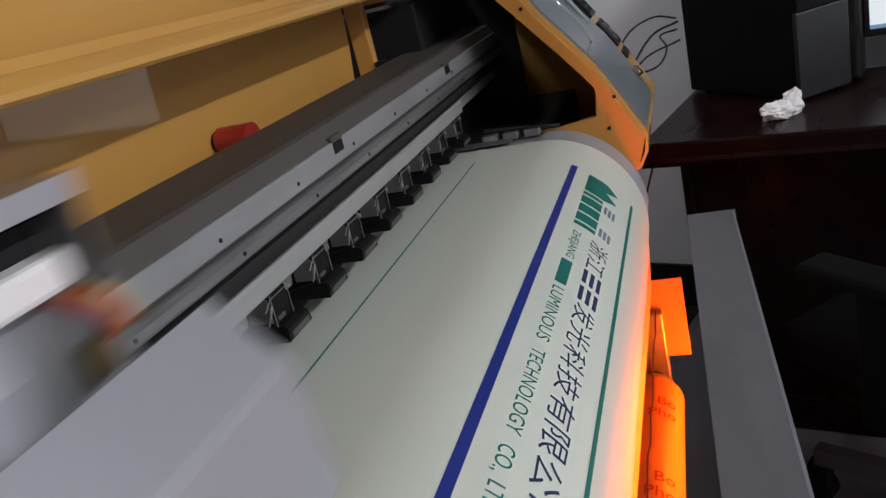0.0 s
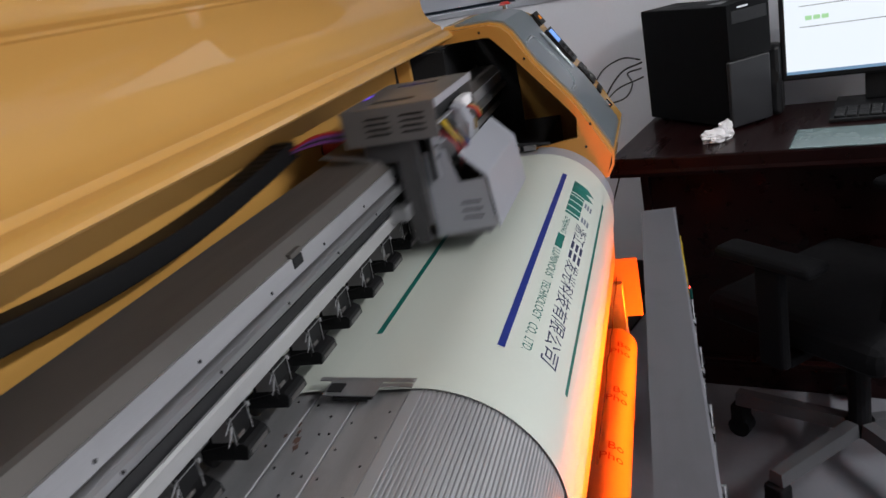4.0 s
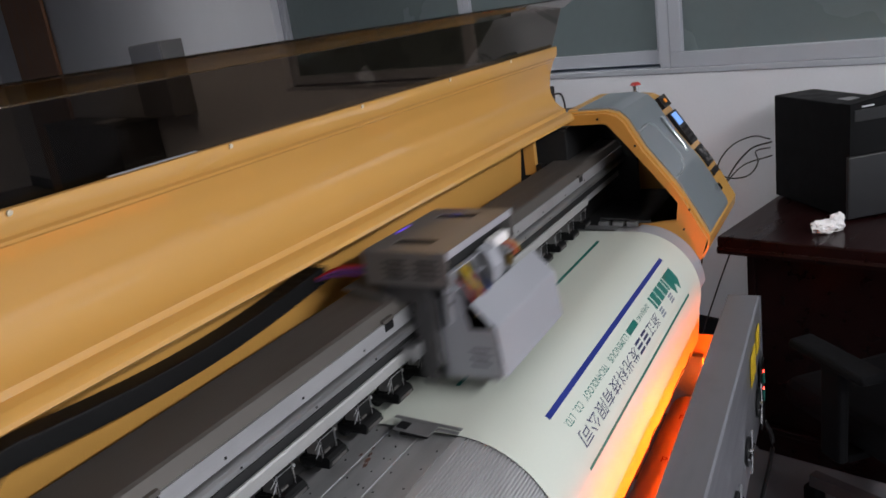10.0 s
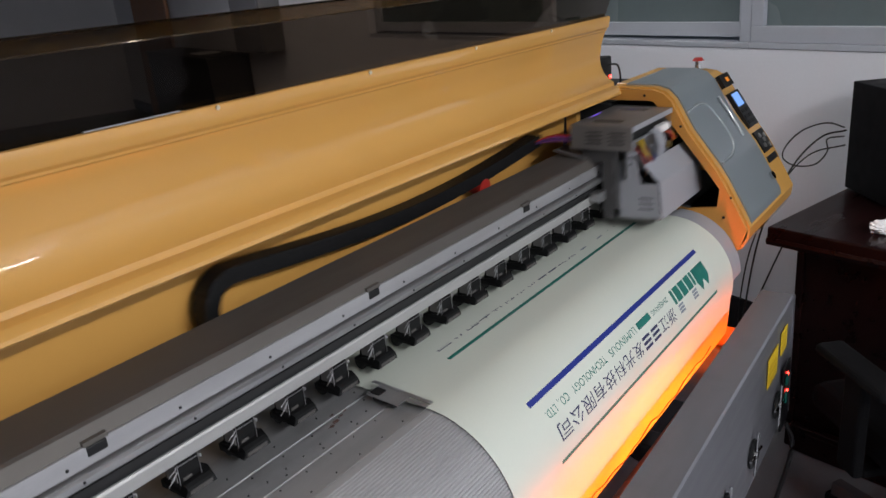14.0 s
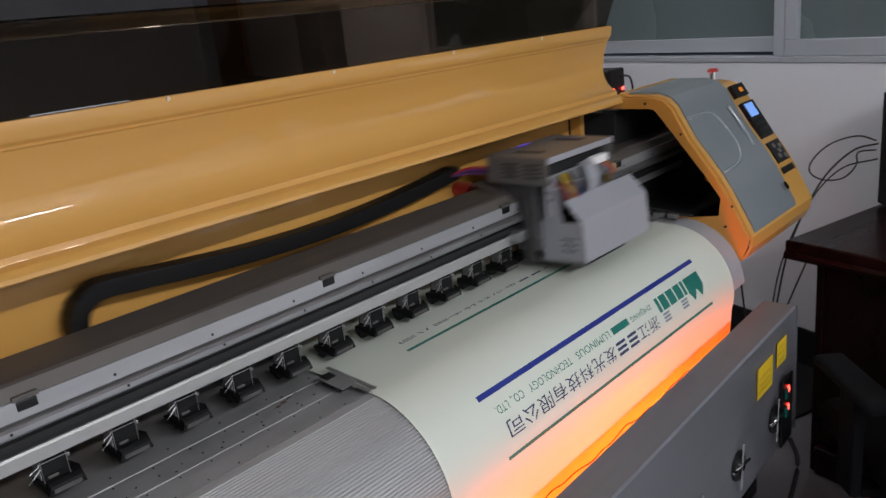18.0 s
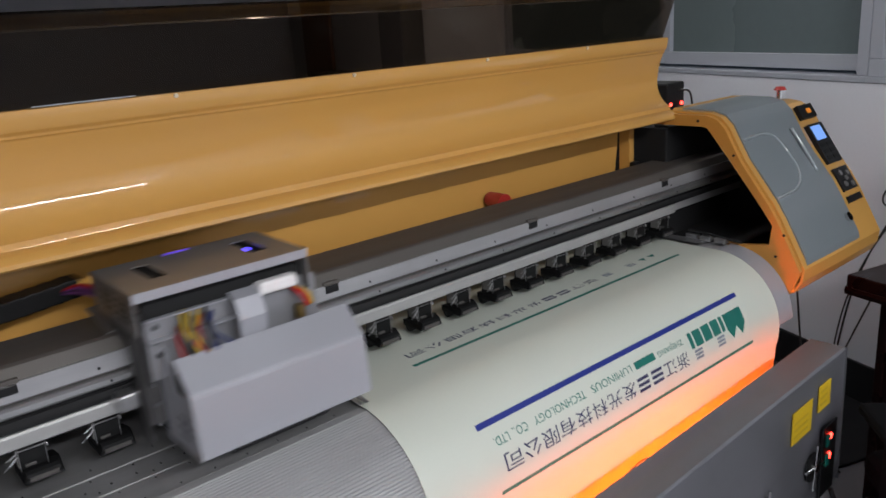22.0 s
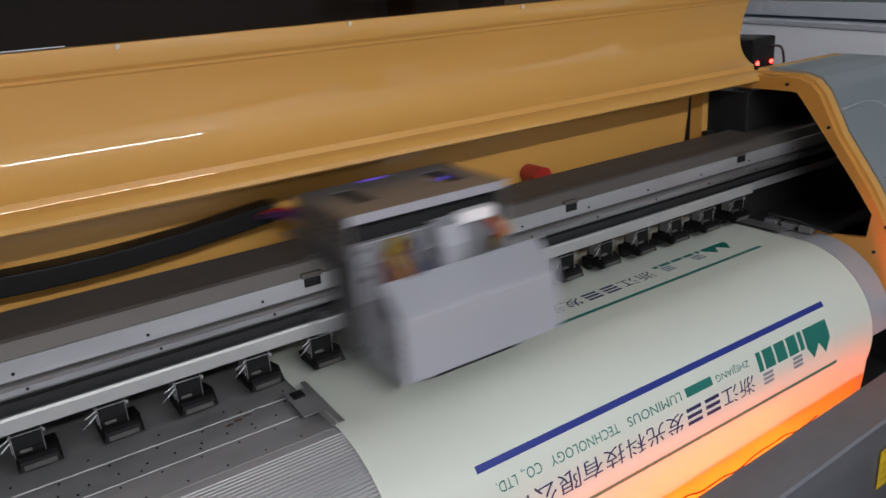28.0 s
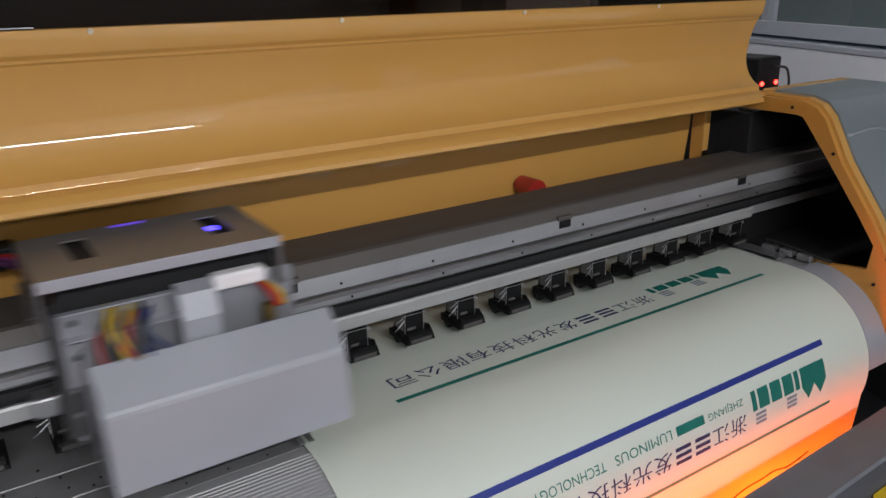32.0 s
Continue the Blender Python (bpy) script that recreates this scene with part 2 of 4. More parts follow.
def block(x0, x1, y0, y1, z0, z1, bevel=0.0, bm=None, seg=2):
    own = bm is None
    bm = bm or bmesh.new()
    r = bmesh.ops.create_cube(bm, size=1, matrix=Matrix.LocRotScale(((x0 + x1) / 2, (y0 + y1) / 2, (z0 + z1) / 2), None, (abs(x1 - x0), abs(y1 - y0), abs(z1 - z0))))
    if bevel:
        es = {e for v in r["verts"] for e in v.link_edges}
        bmesh.ops.bevel(bm, geom=list(es), offset=bevel, segments=seg, affect="EDGES", profile=0.5)
    return bm


def along_x(profile, x0, x1, bm=None, cuts=1):
    """A closed outline of (y, z) drawn out from x0 to x1."""
    bm = bm or bmesh.new()
    rings = [[bm.verts.new((x0 + (x1 - x0) * i / cuts, y, z)) for y, z in profile] for i in range(cuts + 1)]
    n = len(profile)
    for a, b in zip(rings, rings[1:]):
        for i in range(n):
            bm.faces.new((a[i], a[(i + 1) % n], b[(i + 1) % n], b[i]))
    bm.faces.new(rings[0])
    bm.faces.new(rings[-1][::-1])
    return bm


def shell(line, thick):
    """A closed outline round an open line of (y, z), thick to its left."""
    out = []
    for i, p in enumerate(line):
        a, b = Vector(line[max(i - 1, 0)]), Vector(line[min(i + 1, len(line) - 1)])
        d = (b - a).normalized()
        out.append((p[0] - d.y * thick, p[1] + d.x * thick))
    return list(line) + out[::-1]


def rod(a, b, r, bm=None, seg=10, r2=None):
    bm = bm or bmesh.new()
    a, b = Vector(a), Vector(b)
    m = Matrix.Translation((a + b) / 2) @ (b - a).to_track_quat("Z", "Y").to_matrix().to_4x4()
    bmesh.ops.create_cone(bm, cap_ends=True, segments=seg, radius1=r, radius2=r if r2 is None else r2, depth=(b - a).length, matrix=m)
    return bm


def tube(points, r, bm=None, seg=8, steps=6):
    """A round cord along a smooth line through the points."""
    bm = bm or bmesh.new()
    p = [Vector(q) for q in points]
    p = [2 * p[0] - p[1]] + p + [2 * p[-1] - p[-2]]
    line = []
    for i in range(1, len(p) - 2):
        for k in range(steps):
            t = k / steps
            a, b, c, d = p[i - 1 : i + 3]
            line.append(0.5 * ((2 * b) + (c - a) * t + (2 * a - 5 * b + 4 * c - d) * t * t + (3 * b - a - 3 * c + d) * t**3))
    line.append(p[-2])
    rings = []
    for i, q in enumerate(line):
        d = (line[min(i + 1, len(line) - 1)] - line[max(i - 1, 0)]).normalized()
        m = d.to_track_quat("Z", "Y").to_matrix()
        rings.append([bm.verts.new(q + m @ Vector((r * math.cos(2 * math.pi * j / seg), r * math.sin(2 * math.pi * j / seg), 0))) for j in range(seg)])
    for a, b in zip(rings, rings[1:]):
        for j in range(seg):
            bm.faces.new((a[j], a[(j + 1) % seg], b[(j + 1) % seg], b[j]))
    bm.faces.new(rings[0][::-1])
    bm.faces.new(rings[-1])
    return bm


def lettering(text, size, cuts=0.006, squeeze=1.0):
    """Flat letters as a bmesh: x along the line, y up the letters, from the lower left corner."""
    cu = bpy.data.curves.new("letters", "FONT")
    cu.body, cu.size, cu.resolution_u = text, size, 3
    ob = new("letters", cu)
    bpy.context.view_layer.update()
    me = bpy.data.meshes.new_from_object(ob.evaluated_get(bpy.context.evaluated_depsgraph_get()))
    bm = bmesh.new()
    bm.from_mesh(me)
    bpy.data.objects.remove(ob)
    bpy.data.meshes.remove(me)
    bmesh.ops.scale(bm, vec=(squeeze, 1, 1), verts=bm.verts[:])
    return bm


def slab(u0, u1, v0, v1, bm=None):
    """A flat rectangle in the plane of the letters."""
    bm = bm or bmesh.new()
    bm.faces.new([bm.verts.new((u, v, 0)) for u, v in ((u0, v0), (u1, v0), (u1, v1), (u0, v1))])
    return bm


# ---------- room ----------
WALL = pose(2.362, 0.417, 0, 0, 0, 70.0)  # x along the window wall, y into the room


def structure(name, bm, material, label, category, m=None):
    ob = part(name, bm, material, None, label)
    ob.matrix_basis = WALL if m is None else m
    return tagged(ob, kind="structure", category=category)


def room():
    structure("floor", block(-9.2, 10.6, -0.6, 7.0, -0.1, 0.0), FLOORM, "grey glossy floor with scuffs and dirt", "floor")
    structure("ceiling", block(-9.2, 10.6, -0.6, 7.0, 2.8, 2.9), CEILP, "plain white painted ceiling", "ceiling")
    bm = block(-9.2, 10.4, -0.24, 0, 0, 1.186)
    block(-9.2, 10.4, -0.24, 0, 2.45, 2.8, bm=bm)
    block(2.605, 10.4, -0.24, 0, 1.187, 2.449, bm=bm)
    block(-9.2, -3.9, -0.24, 0, 1.187, 2.449, bm=bm)
    structure("wall_north", bm, WALLP, "white painted wall below the windows", "wall")
    structure("wall_east", block(10.4, 10.6, -0.24, 7, 0, 2.8), WALLP, "white painted far wall of the room", "wall")
    structure("wall_west", block(-9.4, -9.2, -0.24, 7, 0, 2.8), WALLP, "white painted side wall", "wall")
    structure("wall_south", block(-9.2, 10.4, 7, 7.2, 0, 2.8), WALLP, "white painted wall behind the camera", "wall")
    structure("backdrop", block(-9, 12, -2.2, -2.15, -1, 5), PANE, "plain grey facade beyond the windows", "backdrop")
    z0, z1, post = 1.187, 2.449, -0.403
    for i, (a, b, sashes, back, r0, r1) in enumerate(((-3.9, post, (-2.1,), -0.045, 1.210, 1.269), (post, 2.604, (0.81,), -0.095, 1.221, 1.278))):
        w = thing(f"window_{i + 1}", "wide window with pale painted frame and grey frosted panes", "window", "structure")
        w.matrix_basis = WALL
        part("sill", block(a, b, -0.20, 0.004, z0, z0 + 0.022, 0.003), FRAMEP, w)
        part("frame_top", block(a, b, -0.13, -0.02, z1 - 0.06, z1, 0.005), FRAMEP, w)
        if i:
            part("frame_side", block(post, post + 0.048, -0.13, -0.005, z0 + 0.0225, z1 - 0.061, 0.004), FRAMEP, w)
            part("frame_side", block(b - 0.035, b, -0.16, -0.05, z0 + 0.0225, z1 - 0.061, 0.004), FRAMEP, w)
        inner = (a + 0.049, b - 0.036) if i else (a, b - 0.001)
        edges = [inner[0], *sashes, inner[1]]
        for x0, x1 in zip(edges, edges[1:]):
            part("pane", block(x0 + 0.03, x1 - 0.03, back + 0.012, back + 0.018, r1 - 0.01, z1 - 0.061), PANE, w)
            part("sash_rail", block(x0 + 0.0005, x1 - 0.0005, back, back + 0.04, r0, r1, 0.003), FRAMEP, w)
            part("sash_stile", block(x0 + 0.0005, x0 + 0.052 - 0.012 * i, back, back + 0.04, r1 + 0.0005, z1 - 0.061, 0.003), FRAMEP, w)
            part("sash_stile", block(x1 - 0.052 + 0.012 * i, x1 - 0.0005, back, back + 0.04, r1 + 0.0005, z1 - 0.061, 0.003), FRAMEP, w)
    structure("baseboard", block(-9.2, 10.39, 0.0005, 0.014, 0, 0.155, 0.002), DADO, "dark skirting board along the wall", "baseboard")
    p = structure("wood_pillar", block(7.45, 9.1, 0.0145, 0.06, 0, 2.799, 0.01), WOODP, "orange-brown wooden door frame on the wall", "pillar")
    for tx, ty, tz, watts in TUBES:
        f = thing("ceiling_light", "white fluorescent tube light out of view under the ceiling", "ceiling light", at=(tx, ty, 0), group="ceiling lights")
        part("housing", block(-1.12, 1.12, -0.06, 0.06, tz + 0.06, 2.8, 0.01), FRAMEP, f)
        for s in (-0.035, 0.035):
            part("tube", rod((-1.1, s, tz + 0.02), (1.1, s, tz + 0.02), 0.016, seg=14), TUBE, f, smooth=True)


# ---------- printer ----------
PX0, PX1 = -1.35, 1.045  # left end of what is seen, and the inner face of the right housing
ARC_Y, ARC_Z, ARC_R = -0.13, 0.748, 0.164
PITCH = 0.0985


def arc(deg, r=ARC_R):
    return (ARC_Y - r * math.sin(radians(deg)), ARC_Z + r * math.cos(radians(deg)))


def printer():
    p = thing("wide_format_printer", "wide yellow and grey roll printer with open hood, printing", "printer")
    # stand and body
    part("base_body", block(PX0, 1.40, -0.10, 0.30, 0.52, 0.745, 0.01), BLACK, p, "dark base body under the platen")
    for x in (-1.0, 1.2):
        part("leg", block(x - 0.04, x + 0.04, 0.03, 0.15, 0.06, 0.519, 0.006), BLACK, p)
        part("foot", block(x - 0.05, x + 0.05, -0.26, 0.34, 0.0, 0.059, 0.01), BLACK, p)
    # platen in planks with seams
    for y0, y1, z in ((0.064, 0.165, 0.9065), (-0.0095, 0.0628, 0.9085), (-0.0680, -0.0107, 0.9085), (-0.1290, -0.0692, 0.909)):
        part("platen_plank", block(PX0, PX1, y0, y1, 0.86, z, 0.0012, seg=1), PLATEN, p, "brushed aluminium platen strip")
    heads = []
    for y, step, off in ((-0.019, 0.06, 0), (-0.046, 0.035, 0.01), (-0.078, 0.05, 0.0), (-0.118, 0.05, 0.02), (-0.058, 0.075, 0.03), (0.012, 0.09, 0.04)):
        x = -0.95 + off
        while x < -0.09:
            heads.append((x, y, 0.9083))
            x += step
    dots("screw_head", heads, (0, 0, 0.0014), 0.0016, BLACK, p)
    rnd = random.Random(8)
    for x, y in ((-0.165, -0.019), (-0.180, -0.023), (-0.150, -0.013), (-0.195, -0.028), (-0.172, -0.004)):
        bm, r = bmesh.new(), rnd.uniform(0.004, 0.009)
        bm.faces.new([bm.verts.new((x + r * rnd.uniform(0.5, 1.3) * math.cos(a * 0.57), y + 0.45 * r * rnd.uniform(0.5, 1.3) * math.sin(a * 0.57), 0.9092)) for a in range(11)])
        part("rust_stain", bm, RUST, p, "brown rust stain")
    # ribbed front guide
    prof, n = [], 44
    for i in range(n * 4 + 1):
        a, k = i * 86 / (n * 4), i % 4
        prof.append(arc(a, ARC_R - 0.002 - (0.0022 if k in (0,) and a > 4 else 0.0)))
    inner = [arc(a, ARC_R - 0.02) for a in range(86, -1, -6)]
    part("ribbed_guide", along_x(prof + inner, PX0, PX1), RIBS, p, "ribbed curved aluminium guide")
    # carriage beam
    part("beam_cover", along_x(shell([(0.002, 1.050), (0.002, 1.0785), (0.012, 1.0935), (0.016, 1.0950), (0.112, 1.0960), (0.116, 1.093), (0.116, 1.05)], 0.003), PX0, 1.40), BEAMTOP, p, "dull grey cover over the carriage beam")
    part("beam_body", along_x([(0.012, 0.985), (0.012, 1.083), (0.12, 1.083), (0.12, 0.985)], PX0, 1.40), ALU, p)
    part("guide_rail", along_x([(0.0115, 1.035), (-0.012, 1.035), (-0.016, 1.039), (-0.016, 1.046), (-0.012, 1.0490), (0.0115, 1.0490)], PX0, 1.38), STEEL, p, "polished steel guide rail")
    part("rail_lip", along_x([(0.0115, 1.053), (-0.004, 1.053), (-0.004, 1.078), (0.0115, 1.0785)], PX0, 1.38), ALU, p, "bright aluminium face of the beam")
    part("encoder_strip", along_x([(0.0115, 1.0065), (0.005, 1.0065), (0.005, 1.0345), (0.0115, 1.0345)], PX0, 1.38), BLACK, p)
    part("belt", along_x([(0.0048, 1.014), (0.001, 1.014), (0.001, 1.024), (0.0048, 1.024)], PX0, 1.38), RUBBER, p, "black toothed drive belt")
    part("roller_bar", along_x([(0.022, 0.984), (0.004, 0.983), (0.002, 0.985), (0.001, 1.002), (0.003, 1.0055), (0.022, 1.006)], PX0, 1.0), BARP, p, "pale flat bar above the pinch rollers")
    for x in (-1.04, -0.54, -0.038, 0.463, 0.943):
        part("beam_notch", block(x - 0.013, x + 0.013, -0.0055, 0.006, 1.0630, 1.0765, 0.0015), BLACK, p)
        part("notch_tab", block(x - 0.016, x + 0.016, -0.0052, 0.004, 1.0768, 1.0835, 0.0008), BEAMTOP, p)
    dots("beam_screw", [(-1.2 + i * 0.155, -0.0035, 1.061) for i in range(16)], (0, -0.0015, 0), 0.0022, BLACK, p)
    dots("rail_screw", [(-1.19 + i * 0.155, -0.0155, 1.0430) for i in range(16)], (0, -0.0015, 0), 0.0020, BLACK, p)
    # pinch rollers
    for k in range(-12, 11):
        x = k * PITCH - 0.023
        a0, a1, f0, f1 = x - 0.029, x + 0.005, x - 0.030, x + 0.021
        r = part("pinch_roller", along_x([(0.006, 0.944), (0.003, 0.962), (0.003, 0.982), (0.030, 0.982), (0.036, 0.944)], a0, a1), ARMB, p, "black pinch roller arm with spring")
        foot = along_x([(0.010, 0.9525), (-0.002, 0.9500), (-0.0070, 0.9465), (-0.0080, 0.9420), (-0.0063, 0.9335), (0.048, 0.9335), (0.048, 0.945)], f0, f1)
        for v in foot.verts:
            if v.co.y < 0.0 and v.co.z > 0.94:
                v.co.x += 0.004 if v.co.x < x else -0.004
        part("arm_pad", foot, ARMB, r)
        part("pad_face", along_x([(-0.0067, 0.9425), (-0.0087, 0.9417), (-0.0073, 0.9350), (-0.0055, 0.9350)], f0 + 0.007, f1 - 0.007), PADF, r, "grey front face of the pad")
        part("roller", rod((x - 0.016, 0.050, 0.9252), (x + 0.010, 0.050, 0.9252), 0.0112, seg=14), RUBBER, r, smooth=True)
        # small grey block painted as the glint on the black arm
        part("arm_window", block(a0 + 0.006, a1 - 0.014, 0.0014, 0.0048, 0.9545, 0.9585, 0.001), PADF, r, "grey patch for a glint on the arm")
        for q in (a0, a1):
            part("clip_side", rod((q, 0.0015, 0.951), (q, 0.0005, 0.984), 0.0005, seg=6), STEEL, r)
        part("clip_top", rod((a0 - 0.003, 0.0003, 0.9805), (a1 + 0.004, 0.0003, 0.9805), 0.0006, seg=6), STEEL, r, "thin bright spring clip")
        part("arm_cheek", block(a0 - 0.0022, a0 - 0.0008, 0.004, 0.028, 0.956, 0.981), CARGREY, r, "grey side plate of the arm")
        part("clip_knob", block(a1 + 0.001, a1 + 0.004, -0.001, 0.002, 0.9755, 0.981, 0.001), STEEL, r)
        part("spring", rod((a0 - 0.013, -0.002, 0.9655), (a0 - 0.001, 0.001, 0.9735), 0.0013, seg=8), STEEL, r)
        part("spring", rod((a0 - 0.015, 0.000, 0.9725), (a0 - 0.001, 0.002, 0.978), 0.0008, seg=8), STEEL, r)
        part("spring_hook", rod((a0 - 0.020, -0.003, 0.9615), (a0 - 0.013, -0.002, 0.9655), 0.0006, seg=6), STEEL, r)
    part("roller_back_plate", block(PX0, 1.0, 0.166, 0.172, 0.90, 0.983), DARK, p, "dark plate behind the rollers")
    # inner yellow back panel and red knob
    part("back_panel", along_x(shell([(0.205, 0.95), (0.200, 1.05), (0.190, 1.14), (0.185, 1.235)], -0.006), PX0, 1.011), YELLOW, p, "yellow inner back panel")
    part("hinge_post", block(1.012, 1.032, 0.150, 0.185, 1.07, 1.235, 0.003), YELLOW, p, "yellow hinge post of the hood")
    part("hinge_block", block(1.008, 1.034, 0.13, 0.149, 1.075, 1.10, 0.003), BLACK, p)
    k = part("red_knob", rod((0.527, 0.19, 1.09), (0.527, 0.142, 1.085), 0.017, seg=20, r2=0.022), RED, p, "red round stop knob", smooth=False)
    part("knob_collar", rod((0.527, 0.196, 1.09), (0.527, 0.186, 1.09), 0.013, seg=16), BLACK, k)
    # hood: a deep cove with ribs along both edges
    cove = [(0.190, 1.236), (0.10, 1.2225), (0.030, 1.2185), (0.0262, 1.2215), (0.0268, 1.2270), (0.0285, 1.2290), (0.0370, 1.2355), (0.0385, 1.2362), (0.0570, 1.2390), (0.0580, 1.2415)]
    for i in range(15):
        a = radians(-68 + 80 * i / 14)
        cove.append((0.035 + 0.0625 * math.cos(a), 1.306 + 0.0625 * math.sin(a)))
    cove += [(0.0935, 1.340), (0.0875, 1.358), (0.0805, 1.375), (0.0775, 1.3775), (0.0765, 1.381), (0.0715, 1.386), (0.069, 1.392), (0.0685, 1.398), (0.0665, 1.406), (0.0675, 1.4125), (0.075, 1.4135), (0.0775, 1.405)]
    cove = [(y + 0.009, z - 0.006 + 0.042 * (z - 1.22)) for y, z in cove]
    h = part("hood", along_x(shell(cove, -0.005), PX0, 1.070, cuts=1), YELLOW, p, "yellow moulded hood with a deep cove", smooth=False)
    smooth_cove(h)
    for x in (-1.2, -0.875, -0.548, -0.222, 0.103, 0.43, 0.747):
        s = rod((x, 0.0745, 1.4115), (x, 0.0725, 1.4110), 0.0034, seg=12)
        part("hood_screw", s, SCREWM, h, "small bright screw")
    part("smoked_panel", along_x(shell([(0.0885, 1.410), (0.069, 1.462), (0.050, 1.514)], -0.004), PX0, 1.062), SMOKED, p, "smoked acrylic viewing panel")
    part("panel_edge", along_x(shell([(0.049, 1.5145), (0.015, 1.534)], -0.004), PX0, 1.082), SMOKED, p, "folded upper edge of the smoked panel")
    part("metal_strip", block(-0.42, -0.28, 0.077, 0.082, 1.4165, 1.418), STEEL, p)
    housing(p)
    return p


def dots(name, places, way, r, material, parent):
    """Small round heads, one object each on one mesh."""
    bm = rod((0, 0, 0), way, r, seg=8)
    first = part(name, bm, material, parent)
    for i, q in enumerate(places):
        ob = first if i == 0 else first.copy()
        if i:
            scene.collection.objects.link(ob)
        ob.location = q


def smooth_cove(ob):
    for f in ob.data.polygons:
        f.use_smooth = len(f.vertices) == 4
    ob.data.set_sharp_from_angle(angle=radians(22))


HOUSE = [(0.06, 1.228), (-0.052, 1.226), (-0.080, 1.217), (-0.101, 1.197), (-0.146, 1.118), (-0.220, 1.022), (-0.243, 0.986), (-0.304, 0.872), (-0.300, 0.845), (-0.287, 0.82)]


def ring_plate(outer, inner, x0, x1):
    bm = bmesh.new()
    n = len(outer)
    v = [[bm.verts.new((x, y, z)) for y, z in line] for x in (x0, x1) for line in (outer, inner)]
    o0, i0, o1, i1 = v
    for a in range(n - 1):
        b = a + 1
        for q in ((o0[a], o0[b], i0[b], i0[a]), (o1[b], o1[a], i1[a], i1[b]), (o0[b], o0[a], o1[a], o1[b]), (i0[a], i0[b], i1[b], i1[a])):
            bm.faces.new(q)
    for a in (0, n - 1):
        bm.faces.new((o0[a], i0[a], i1[a], o1[a]))
    return bm


def housing(p):
    # inner orange plate with its opening
    outer = [(0.19, 1.228), (-0.052, 1.226), (-0.080, 1.217), (-0.101, 1.197), (-0.146, 1.118), (-0.220, 1.022), (-0.243, 0.986), (-0.304, 0.872), (-0.287, 0.82), (-0.10, 0.80)]
    inner = [(0.19, 1.199), (-0.040, 1.1985), (-0.053, 1.196), (-0.062, 1.187), (-0.112, 1.127), (-0.190, 1.030), (-0.232, 0.974), (-0.2265, 0.925), (-0.150, 0.9135), (-0.10, 0.9125)]
    part("inner_plate", ring_plate(outer, inner, 1.045, 1.058), ORANGE, p, "orange inner side plate with a wide opening")
    dots("plate_bolt", [(1.0445, y, z) for y, z in ((-0.245, 0.900), (-0.128, 1.134), (-0.03, 1.212), (-0.262, 0.955))], (-0.002, 0, 0), 0.0035, BLACK, p)
    # yellow body shell
    part("housing_shell", along_x(shell(HOUSE + [(-0.16, 0.745), (0.10, 0.70)], -0.006), 1.0585, 1.374), YELLOW, p, "yellow end housing")
    band = [(0.06, 1.206), (-0.040, 1.211), (-0.072, 1.206), (-0.100, 1.190)] + HOUSE[4:]
    part("housing_band", along_x(shell(band + [(-0.16, 0.745), (0.10, 0.70)], -0.006), 1.3745, 1.497), YELLOW, p, "yellow control band of the housing")
    # black skin added under the shell so the yellow bounces no light inside
    part("housing_shade_liner", along_x(shell([(y + 0.0015, z - 0.0015) for y, z in HOUSE[:8]], 0.002), 1.060, 1.372), DARK, p, "black lining added to darken the inside of the housing")
    part("housing_end", along_x([(y * 0.985, z * 0.998) for y, z in band] + [(-0.155, 0.75), (0.059, 0.70)], 1.4975, 1.503), YELLOW, p)
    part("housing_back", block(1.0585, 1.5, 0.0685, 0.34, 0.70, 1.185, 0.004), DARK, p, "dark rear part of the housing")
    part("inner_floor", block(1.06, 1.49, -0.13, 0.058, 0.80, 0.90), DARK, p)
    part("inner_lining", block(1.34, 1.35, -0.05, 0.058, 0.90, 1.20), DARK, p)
    # raised grey cover
    cover = [(0.034, 1.2338), (-0.052, 1.2325), (-0.084, 1.223), (-0.106, 1.201), (-0.151, 1.122), (-0.225, 1.026), (-0.252, 0.982), (-0.300, 0.895), (-0.303, 0.880)]
    fine = []
    for a, b in zip(cover, cover[1:]):
        fine += [(a[0] + (b[0] - a[0]) * t / 4, a[1] + (b[1] - a[1]) * t / 4) for t in range(4)]
    fine.append(cover[-1])
    part("rear_rim", block(1.0785, 1.374, 0.0355, 0.064, 1.2285, 1.2375, 0.003), YELLOW, p, "yellow strip across the top of the housing")
    part("rear_cover", block(1.0785, 1.372, 0.0695, 0.125, 1.1855, 1.2130, 0.006), GREYPAINT, p, "grey rear cover")
    g = part("grey_cover", along_x(shell(fine, -0.004), 1.078, 1.372), GREYPAINT, p, "raised glossy grey cover")
    smooth_cove(g)

    def skin(u, v, lift):
        """A place on the sloping face: u along x, v from 0 at the top edge to 1 at the lower."""
        y0, z0, y1, z1 = -0.105, 1.207, -0.252, 0.982
        d = Vector((0, y1 - y0, z1 - z0)).normalized()
        nrm = Vector((0, d.z, -d.y))
        if nrm.y > 0:
            nrm = -nrm
        return Vector((u, y0 + (y1 - y0) * v, z0 + (z1 - z0) * v)) + nrm * lift

    # pressed, rounded outline in the cover

    def on_cover(u, v, lift):
        line = [Vector(q) for q in cover[3:7]]
        lens = [(q - p).length for p, q in zip(line, line[1:])]
        d = v * sum(lens)
        for p, q, n in zip(line, line[1:], lens):
            if d <= n or q is line[-1]:
                way = (q - p) / n
                at = p + way * d
                return Vector((u, at.x + way.y * lift, at.y - way.x * lift))
            d -= n

